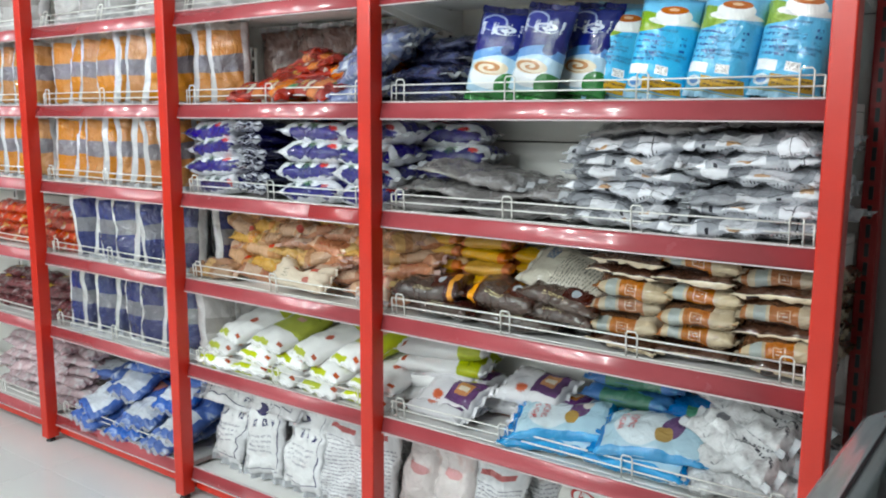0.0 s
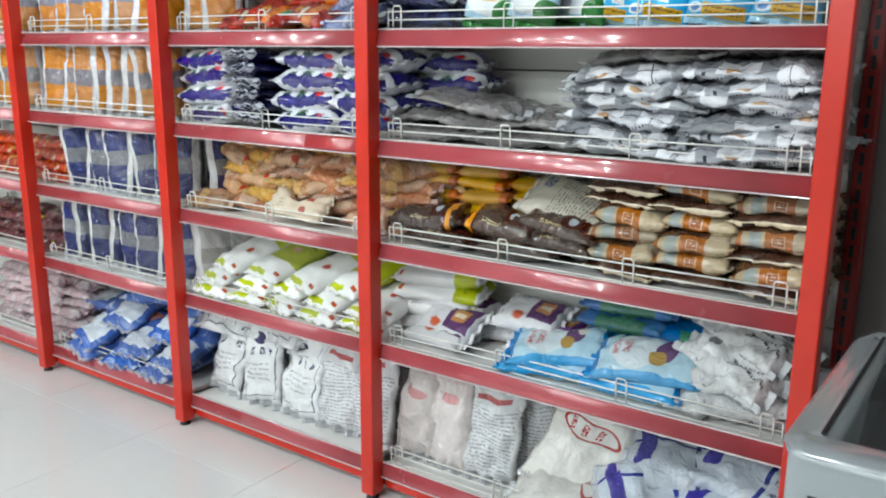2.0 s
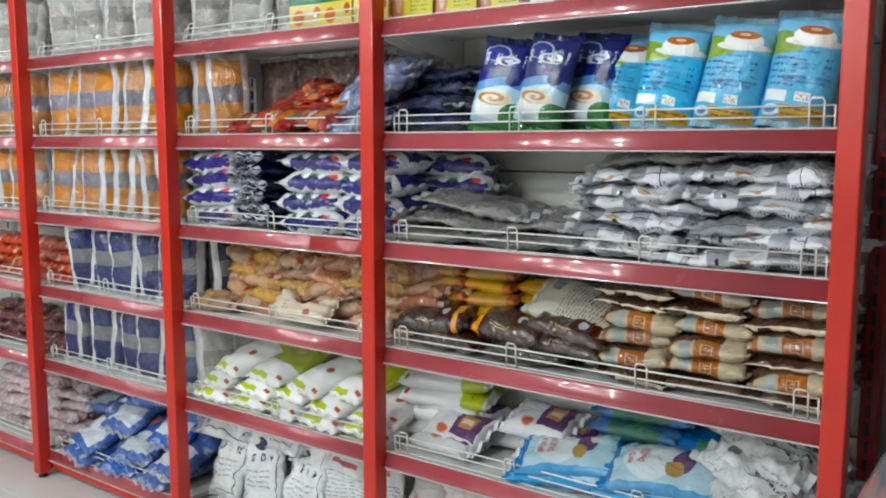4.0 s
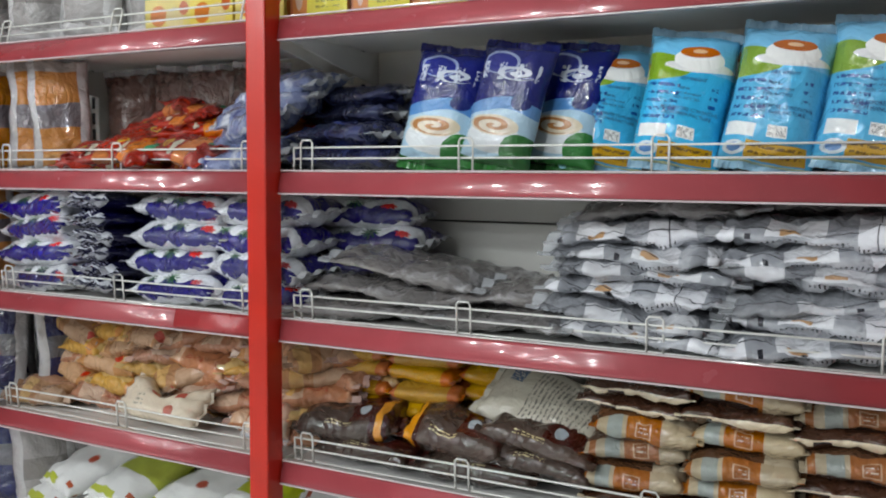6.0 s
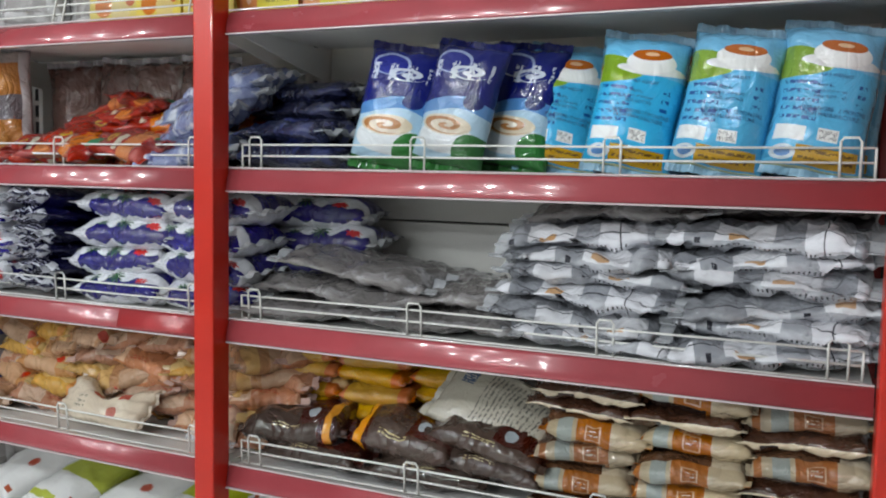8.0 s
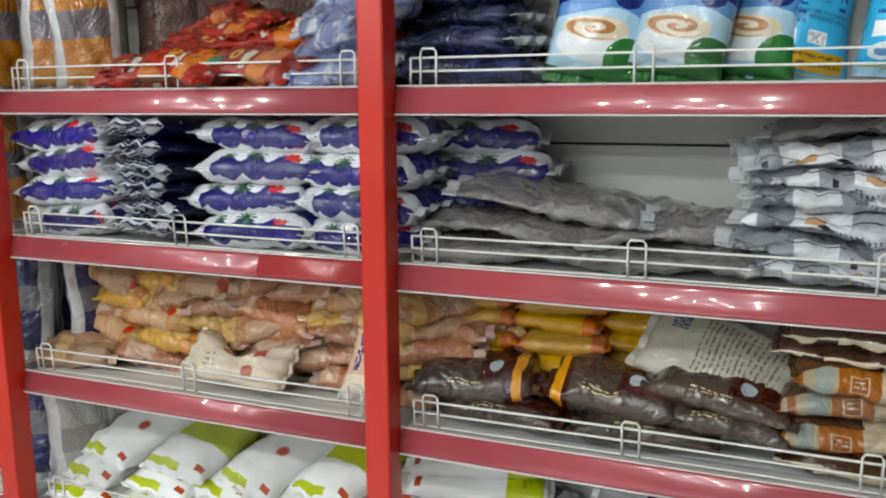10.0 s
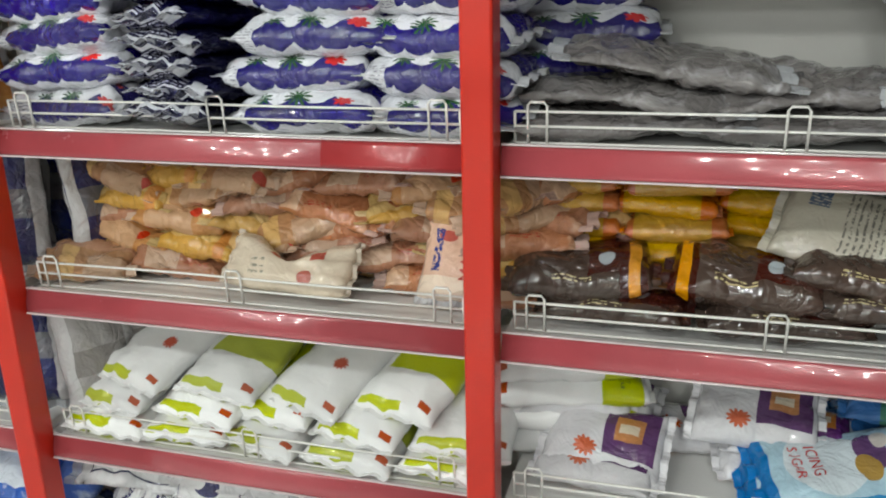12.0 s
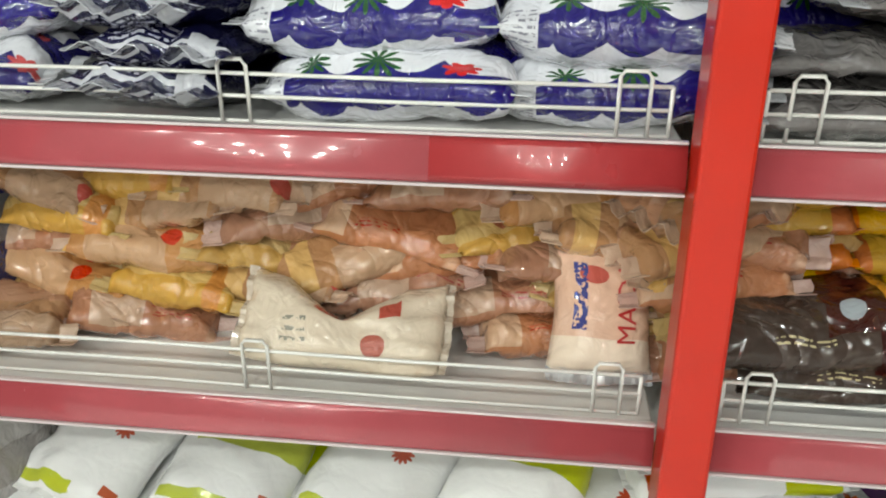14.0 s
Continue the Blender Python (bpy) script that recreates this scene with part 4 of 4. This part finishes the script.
icing_print = printed("icing_blue_print", (0.42, 0.60, 0.70), [("u", (0.01, 0.16, 0.45), 0.0, 0.07), ("u", (0.02, 0.2, 0.5), 0.95, 1.0), ("ell", (0.66, 0.74, 0.78), 0.4, 0.5, 0.25, 0.4), ("ell", (0.13, 0.06, 0.16), 0.68, 0.55, 0.10, 0.25), ("ell", (0.4, 0.25, 0.06), 0.62, 0.35, 0.08, 0.16), ("ell", (0.6, 0.55, 0.5), 0.75, 0.7, 0.05, 0.1), ("v", (0.05, 0.3, 0.6), 0.0, 0.08)], 0.2, 0.9, 0.5)
icing = Kind("icing_sugar_pack", "pale blue icing sugar pack lying at the shelf front", "food pack", "icing sugar packs", (0.27, 0.18, 0.075), icing_print, seed=27, crumple=0.007)
icing.letter("ICING", INK_RED, 0.32, 0.5, 0.026)
icing.letter("SUGAR", INK_RED, 0.22, 0.5, 0.022)
for x, y, z, yaw, rx, ry in ((-0.945, 1.975, 0.0, 8, 6, -4), (-0.93, 1.985, 0.035, 14, 14, -6), (-0.70, 1.97, 0.0, -2, 4, 0), (-0.675, 1.98, 0.055, 8, 16, -4)):
    icing.flat(x, y, LEVELS[1] + 0.002 + z, yaw, rx, ry)
blue_back = printed("bright_blue_print", (0.015, 0.14, 0.42), [("blot", (0.04, 0.25, 0.5), 14.0, 0.6), ("box", (0.05, 0.2, 0.12), 0.2, 0.8, 0.0, 0.2)], 0.16, 0.9, 0.6)
blue_pack = Kind("bright_blue_pack", "bright blue glossy pack stacked behind others", "food pack", "bright blue packs", (0.25, 0.16, 0.06), blue_back, seed=28, crumple=0.006)
for x, z, yaw in ((-0.80, 0, 4), (-0.56, 0, -4), (-0.80, 0.055, 2), (-0.57, 0.055, 6), (-0.79, 0.11, -5), (-0.56, 0.11, 3), (-0.78, 0.162, 5)):
    blue_pack.flat(x, 2.12, LEVELS[1] + 0.002 + z, yaw, 2)
mono = printed("grey_white_print", (0.58, 0.58, 0.58), [("blot", (0.30, 0.28, 0.28), 9.0, 0.55), ("blot", (0.14, 0.14, 0.15), 46.0, 0.62), ("box", (0.74, 0.74, 0.74), 0.1, 0.4, 0.2, 0.6), ("ell", (0.2, 0.2, 0.22), 0.25, 0.4, 0.07, 0.1), ("lines", (0.06, 0.06, 0.07), 0.5, 0.95, 0.2, 0.8, 8, False)], 0.16, 1.0, 0.8)
mono_bag = Kind("printed_clear_bag", "clear bag printed in black and white, lying in a heap", "food bag", "printed clear bags", (0.25, 0.18, 0.065), mono, seal=CLEAR, seed=29, crumple=0.016, seal_w=0.02)
for x, y, z, yaw, rx, ry in ((-0.46, 1.98, 0, 6, 4, 0), (-0.44, 1.985, 0.05, -10, 8, 2), (-0.46, 2.0, 0.10, -26, 16, 14), (-0.43, 2.12, 0.0, 4, 0, 0), (-0.42, 2.12, 0.06, -6, 0, 0), (-0.44, 2.06, 0.15, -30, 10, 12)):
    mono_bag.flat(x, y, LEVELS[1] + 0.002 + z, yaw, rx, ry)

# white bags on the bottom shelf
logo_print = printed("white_logo_print", (0.78, 0.78, 0.79), [("box", (0.06, 0.06, 0.12), 0.08, 0.92, 0.10, 0.9), ("box", (0.80, 0.80, 0.80), 0.09, 0.91, 0.12, 0.88), ("ell", (0.03, 0.03, 0.12), 0.74, 0.5, 0.075, 0.13), ("ell", (0.80, 0.80, 0.8), 0.77, 0.58, 0.04, 0.07), ("lines", (0.03, 0.03, 0.12), 0.56, 0.64, 0.2, 0.8, 5, False), ("lines", (0.4, 0.4, 0.44), 0.25, 0.5, 0.22, 0.78, 18, True), ("blot", (0.6, 0.6, 0.61), 13.0, 0.6)], 0.18, 0.9, 0.8)
logo_bag = Kind("white_logo_bag", "white clear-fronted bag with a small navy emblem", "food bag", "white emblem bags", (0.30, 0.19, 0.075), logo_print, seal=CLEAR, seed=30, crumple=0.016, seal_w=0.02)
text_print = printed("white_text_print", (0.74, 0.74, 0.75), [("lines", (0.32, 0.32, 0.36), 0.05, 0.72, 0.08, 0.92, 26, True), ("box", (0.45, 0.1, 0.1), 0.8, 0.86, 0.2, 0.8), ("blot", (0.48, 0.48, 0.49), 12.0, 0.62)], 0.18, 0.9, 0.8)
text_bag = Kind("white_text_bag", "white plastic bag covered with small dark lettering", "food bag", "white lettered bags", (0.29, 0.18, 0.08), text_print, seal=CLEAR, seed=31, crumple=0.016, seal_w=0.02)
pink_print = printed("white_pink_print", (0.68, 0.62, 0.60), [("box", (0.55, 0.12, 0.12), 0.7, 0.74, 0.3, 0.7), ("ell", (0.6, 0.3, 0.3), 0.72, 0.5, 0.05, 0.25), ("blot", (0.6, 0.45, 0.42), 11.0, 0.58)], 0.18, 0.9, 0.8)
pink_bag = Kind("white_pink_bag", "white plastic bag with faint pink print", "food bag", "white and pink bags", (0.29, 0.15, 0.075), pink_print, seal=CLEAR, seed=32, crumple=0.016, seal_w=0.02)
Z = LEVELS[0] + 0.001
for x, y, yaw, lean, tilt in ((-2.29, 1.985, -8, 14, 4), (-2.10, 1.98, 4, 12, -2), (-1.91, 1.98, -3, 12, 3), (-2.2, 2.12, 10, 8, -6), (-2.0, 2.12, -6, 8, 4), (-1.8, 2.13, 8, 8, -3)):
    logo_bag.stand(x, y, Z, yaw, lean, tilt)
for x, y, z, yaw, rx, ry in ((-2.27, 2.04, 0.235, 18, 30, 12), (-2.05, 2.05, 0.25, -8, 26, -4), (-1.80, 2.06, 0.23, 4, 26, 4)):
    logo_bag.flat(x, y, Z + z, yaw, rx, ry)
for x, y, yaw, lean, tilt in ((-1.735, 1.98, 4, 13, 2), (-1.58, 1.985, -6, 13, -3), (-1.14, 1.98, 2, 12, 2), (-1.65, 2.12, 4, 8, 0), (-1.05, 2.10, 10, 8, -4)):
    text_bag.stand(x, y, Z, yaw, lean, tilt)
for x, y, yaw, lean, tilt in ((-1.41, 1.975, 4, 12, 3), (-1.27, 1.975, -4, 12, -4), (-1.36, 2.11, 4, 8, 0)):
    pink_bag.stand(x, y, Z, yaw, lean, tilt)
big_print = printed("cream_sack_print", (0.70, 0.68, 0.64), [("ell", (0.4, 0.05, 0.05), 0.62, 0.5, 0.09, 0.36), ("ell", (0.70, 0.68, 0.65), 0.62, 0.5, 0.075, 0.32), ("lines", (0.4, 0.05, 0.05), 0.57, 0.67, 0.26, 0.74, 6, False), ("box", (0.35, 0.2, 0.2), 0.84, 0.86, 0.1, 0.9)], 0.22, 0.8, 0.6)
sack = Kind("cream_flour_sack", "cream plastic flour sack with a dark red oval, leaning back", "flour sack", "cream flour sacks", (0.33, 0.26, 0.10), big_print, seal=CLEAR, seed=33, crumple=0.016)
sack.stand(-0.93, 2.0, Z, 6, 26, 22)
sack.flat(-0.86, 1.99, Z, 8, 4, 0)
bluish = printed("bluish_sack_print", (0.50, 0.55, 0.62), [("u", (0.02, 0.03, 0.22), 0.62, 0.66), ("v", (0.02, 0.03, 0.22), 0.66, 0.70), ("box", (0.05, 0.04, 0.28), 0.1, 0.24, 0.3, 0.9), ("lines", (0.08, 0.08, 0.14), 0.7, 0.9, 0.2, 0.5, 8, False), ("blot", (0.64, 0.66, 0.7), 12.0, 0.56)], 0.18, 0.9, 0.8)
blue_sack = Kind("bluish_sack", "bluish white plastic sack with navy stripes", "flour sack", "bluish white sacks", (0.30, 0.22, 0.09), bluish, seal=CLEAR, seed=34, crumple=0.017)
for x, y, z, yaw, rx, ry in ((-0.66, 1.99, 0, 10, 8, 0), (-0.42, 1.99, 0, -6, 8, 0), (-0.64, 2.0, 0.07, 30, 26, -8), (-0.42, 2.0, 0.07, -12, 22, 4), (-0.60, 2.08, 0.14, 14, 24, 0), (-0.42, 2.09, 0.15, -10, 20, 6)):
    blue_sack.flat(x, y, Z + z, yaw, rx, ry)

# bay of blue bags, and the bay beyond it
blue_white = printed("blue_white_print", (0.05, 0.12, 0.42), [("box", (0.66, 0.70, 0.76), 0.1, 0.45, 0.1, 0.9), ("ell", (0.6, 0.22, 0.15), 0.72, 0.75, 0.1, 0.2), ("blot", (0.5, 0.58, 0.72), 12.0, 0.58), ("u", (0.02, 0.05, 0.22), 0.9, 1.0)], 0.18, 0.9, 0.6)
blue_bag = Kind("blue_flour_bag", "blue and white flour bag slumped on the bottom shelf", "flour bag", "blue and white bags", (0.30, 0.21, 0.08), blue_white, seal=CLEAR, seed=35, crumple=0.014)
for x, y, z, yaw, rx, ry in ((-3.07, 2.0, 0, 78, 4, -10), (-2.84, 2.0, 0, 96, 0, -8), (-2.60, 2.0, 0, 84, 0, -8), (-3.05, 2.02, 0.07, 70, 6, -22), (-2.80, 2.03, 0.07, 100, 0, -18), (-2.56, 2.03, 0.07, 88, 0, -20), (-2.95, 2.10, 0.15, 88, 0, -24), (-2.66, 2.10, 0.15, 95, 0, -22), (-2.85, 2.13, 0.21, 20, 6, 0), (-2.55, 2.13, 0.20, 0, 6, 0), (-3.15, 2.12, 0.12, 10, 4, 0)):
    blue_bag.flat(x, y, Z + z, yaw, rx, ry)


def heap(kind, x0, x1, level, rows, step, rise):
    for row in range(rows):
        n = int((x1 - x0) / step)
        for c in range(n):
            kind.flat(x0 + (c + 0.5 + 0.3 * (row % 2)) * step + j(0.02), 1.985 + row * 0.012 + j(0.015), LEVELS[level] + 0.002 + row * rise, j(18), 6 + j(6), j(6))


pinkwhite = printed("pink_white_print", (0.56, 0.42, 0.44), [("blot", (0.66, 0.62, 0.63), 13.0, 0.5), ("blot", (0.3, 0.12, 0.16), 16.0, 0.6)], 0.2, 0.8, 0.6)
heap(Kind("pink_white_pack", "small pink and white pack in a piled heap", "food pack", "pink and white packs", (0.17, 0.12, 0.05), pinkwhite, seed=36, crumple=0.006), -3.95, -3.2, 0, 7, 0.135, 0.042)
maroon = printed("maroon_print", (0.14, 0.045, 0.05), [("blot", (0.5, 0.45, 0.45), 15.0, 0.58), ("ell", (0.5, 0.35, 0.03), 0.4, 0.5, 0.1, 0.15)], 0.2, 0.8, 0.6)
heap(Kind("maroon_pack", "dark maroon pack in a piled heap", "food pack", "dark maroon packs", (0.17, 0.12, 0.05), maroon, seed=37, crumple=0.006), -3.95, -3.2, 1, 4, 0.135, 0.042)
redgold = printed("red_gold_print", (0.45, 0.05, 0.02), [("blot", (0.6, 0.42, 0.1), 13.0, 0.55), ("blot", (0.65, 0.6, 0.5), 22.0, 0.62)], 0.2, 0.8, 0.6)
heap(Kind("red_yellow_pack", "red and yellow pack in a piled heap", "food pack", "red and yellow packs", (0.17, 0.12, 0.05), redgold, seed=38, crumple=0.006), -3.95, -3.12, 2, 4, 0.135, 0.042)
for n in range(4):
    grey_tall.stand(-3.45 - n * 0.15, 1.98, LEVELS[5], 20 + j(20), 5, j(4))


# ---- cartons on the upper shelf ----
def carton_print(name, base, layers):
    return printed(name, base, layers, 0.45, 0.2, 0.08, vary=0.05, wob=0.004)


def carton(label, group, w, d, h, material, x, y, z, yaw=0.0):
    bm = bmesh.new()
    uv = bm.loops.layers.uv.new("UVMap")
    box(bm, -w / 2, w / 2, -d / 2, d / 2, 0, h, 0.0015)
    for f in bm.faces:
        for loop in f.loops:
            c = loop.vert.co
            across = c.x / w if abs(f.normal.y) > abs(f.normal.x) else c.y / d
            loop[uv].uv = (c.z / h, across + 0.5)
    ob = tagged(finish("carton", bm, material), label, "carton", group)
    ob.matrix_basis = pose(x, y, z, 0, 0, yaw)
    part("top_flap", boxed(-w / 2 + 0.001, w / 2 - 0.001, -d / 2 + 0.001, d / 4, h + 0.0002, h + 0.0014), material, ob, "folded carton flap")
    return ob


Z = LEVELS[5] + 0.001
yellow_box = carton_print("yellow_carton_print", (0.62, 0.55, 0.03), [("v", (0.55, 0.2, 0.05), 0.0, 0.3), ("ell", (0.6, 0.42, 0.3), 0.5, 0.16, 0.4, 0.10), ("v", (0.4, 0.12, 0.04), 0.0, 0.04), ("lines", (0.3, 0.28, 0.02), 0.1, 0.3, 0.45, 0.9, 18, True), ("box", (0.7, 0.66, 0.3), 0.5, 0.8, 0.42, 0.92)])
for x, y, yaw in ((-1.405, 1.94, 2), (-1.262, 1.945, -2), (-1.135, 1.96, 4)):
    carton("yellow food carton with an orange side panel", "yellow cartons", 0.135, 0.07, 0.20, yellow_box, x, y, Z, yaw)
stripe_box = carton_print("brown_white_carton_print", (0.62, 0.58, 0.55), [("u", (0.14, 0.05, 0.04), 0.12, 0.2), ("u", (0.14, 0.05, 0.04), 0.32, 0.42), ("box", (0.12, 0.04, 0.04), 0.0, 1.0, 0.0, 0.35), ("ell", (0.12, 0.04, 0.04), 0.25, 0.7, 0.1, 0.2)])
for x, yaw in ((-1.03, 3), (-0.93, -3)):
    carton("brown and white striped food carton", "striped cartons", 0.10, 0.06, 0.17, stripe_box, x, 1.95, Z, yaw)
cream_box = carton_print("cream_carton_print", (0.62, 0.56, 0.44), [("lines", (0.2, 0.06, 0.05), 0.05, 0.3, 0.1, 0.9, 12, False)])
carton("cream food carton with fine dark bars", "", 0.13, 0.06, 0.16, cream_box, -0.80, 1.95, Z, 2)
maroon_box = carton_print("maroon_carton_print", (0.20, 0.02, 0.03), [("lines", (0.7, 0.66, 0.66), 0.1, 0.35, 0.2, 0.9, 4, False)])
for x in (-0.66, -0.525, -0.39):
    carton("maroon food carton with pale lettering", "maroon cartons", 0.125, 0.07, 0.16, maroon_box, x, 1.95, Z, j(3))
green_box = carton_print("green_yellow_carton_print", (0.62, 0.50, 0.12), [("u", (0.03, 0.16, 0.05), 0.42, 0.62), ("u", (0.66, 0.62, 0.5), 0.62, 1.0), ("ell", (0.5, 0.16, 0.03), 0.22, 0.3, 0.12, 0.18), ("ell", (0.6, 0.48, 0.2), 0.18, 0.65, 0.14, 0.2), ("ell", (0.4, 0.1, 0.03), 0.3, 0.85, 0.08, 0.1)])
for x, yaw in ((-1.83, 6), (-1.70, -2), (-1.57, 3)):
    carton("green and yellow food carton with fruit print", "green and yellow cartons", 0.125, 0.07, 0.19, green_box, x, 1.96, Z, yaw)

# ---- chest freezer ----
FX0, FX1, FY0, FY1, FZ = -0.152, 0.95, 1.12, 1.74, 0.85
root = new("chest_freezer")
root.matrix_basis = pose(FX0, FY0, 0)
tagged(root, "pale grey chest freezer with a sliding glass top", "freezer")
W, D = FX1 - FX0, FY1 - FY0
part("cabinet", boxed(0.02, W - 0.02, 0.03, D - 0.01, 0.06, FZ - 0.13, 0.012), plain("dark_freezer_panel", (0.05, 0.055, 0.06), 0.35, coat=0.4), root, "dark grey lower cabinet")
part("corner_post", boxed(0.012, 0.042, 0.022, 0.05, 0.06, FZ - 0.13, 0.006), WHITE, root, "white corner strip")
bm = bmesh.new()
wall = 0.055
for a in ((0, W, 0, wall), (0, W, D - wall, D), (0, wall, wall, D - wall), (W - wall, W, wall, D - wall)):
    box(bm, *a, FZ - 0.13, FZ)
bmesh.ops.remove_doubles(bm, verts=bm.verts, dist=0.0005)
outer = [e for e in bm.edges if all(v.co.z > FZ - 0.001 for v in e.verts) or (all(min(abs(v.co.x), abs(v.co.x - W)) < 0.001 and min(abs(v.co.y), abs(v.co.y - D)) < 0.001 for v in e.verts))]
bmesh.ops.bevel(bm, geom=outer, offset=0.022, segments=4, affect="EDGES", profile=0.5, clamp_overlap=True)
for f in bm.faces:
    f.smooth = True
part("rim", bm, FREEZER, root, "rounded pale grey rim with scuffs")
for fx in (0.08, W - 0.08):
    for fy in (0.08, D - 0.08):
        foot = bmesh.new()
        bmesh.ops.create_cone(foot, cap_ends=True, segments=14, radius1=0.03, radius2=0.025, depth=0.062, matrix=pose(fx, fy, 0.031))
        part("foot", foot, BLACK, root, "black rubber foot")
part("gasket", boxed(0.032, 0.037, 0.06, D - 0.06, FZ + 0.0005, FZ + 0.004), BLACK, root, "thin dark gasket line")
part("scuff", boxed(0.034, 0.048, -0.0015, 0.002, FZ - 0.072, FZ - 0.064, 0.001), BLACK, root, "dark scuff mark")
part("screw", boxed(0.100, 0.106, -0.0015, 0.002, FZ - 0.062, FZ - 0.056, 0.001), BLACK, root, "small dark screw")
part("liner", boxed(wall + 0.002, W - wall - 0.002, wall + 0.002, D - wall - 0.002, 0.25, 0.27), WHITE, root)
glass = Graph("lid_glass")
glass.bsdf.inputs["Transmission Weight"].default_value = 1.0
glass.bsdf.inputs["IOR"].default_value = 1.45
lid = part("glass_lid", boxed(wall - 0.004, W - wall + 0.004, wall - 0.004, D - wall + 0.004, FZ - 0.018, FZ - 0.012), glass.surface((0.92, 0.95, 0.95), 0.04), root, "clear sliding glass lid")
lid.visible_shadow = False
teal = carton_print("teal_carton_print", (0.03, 0.36, 0.42), [("ell", (0.05, 0.05, 0.05), 0.5, 0.4, 0.3, 0.25)])
carton("teal food carton inside the freezer", "", 0.16, 0.12, 0.20, teal, -0.0, 1.31, 0.5, 4)
orange_print = printed("orange_frozen_print", (0.50, 0.14, 0.03), [("blot", (0.6, 0.3, 0.06), 10.0, 0.55)], 0.3, 0.6, 0.5)
frozen = Kind("frozen_food_bag", "orange frozen food bag inside the freezer", "food bag", "frozen food bags", (0.25, 0.18, 0.09), orange_print, seed=40)
for x, y, z, yaw in ((0.02, 1.50, 0.27, 80), (0.22, 1.5, 0.27, 90), (0.02, 1.53, 0.36, 70), (0.03, 1.52, 0.45, 85), (0.22, 1.5, 0.37, 95), (0.04, 1.52, 0.54, 78), (0.05, 1.52, 0.63, 84), (0.2, 1.3, 0.27, 10)):
    frozen.flat(x, y, z, yaw)
box_under = carton("brown shipping carton inside the freezer", "", 0.2, 0.18, 0.228, carton_print("brown_card", (0.35, 0.24, 0.14), []), 0.0, 1.29, 0.271, 2)

# ---- floor tiles ----
def tile_mesh():
    bm = boxed(-0.2991, 0.2991, -0.2991, 0.2991, -0.003, 0.0, 0.001)
    mesh = bpy.data.meshes.new("tile")
    bm.to_mesh(mesh)
    bm.free()
    mesh.materials.append(TILE)
    return mesh


tile = tile_mesh()
for i in range(13):
    for j in range(14):
        ob = new("tile", tile)
        ob.parent = FLOOR
        ob.matrix_basis = pose(X0 + 0.45 + i * 0.6, Y0 + 0.37 + j * 0.6, 0)
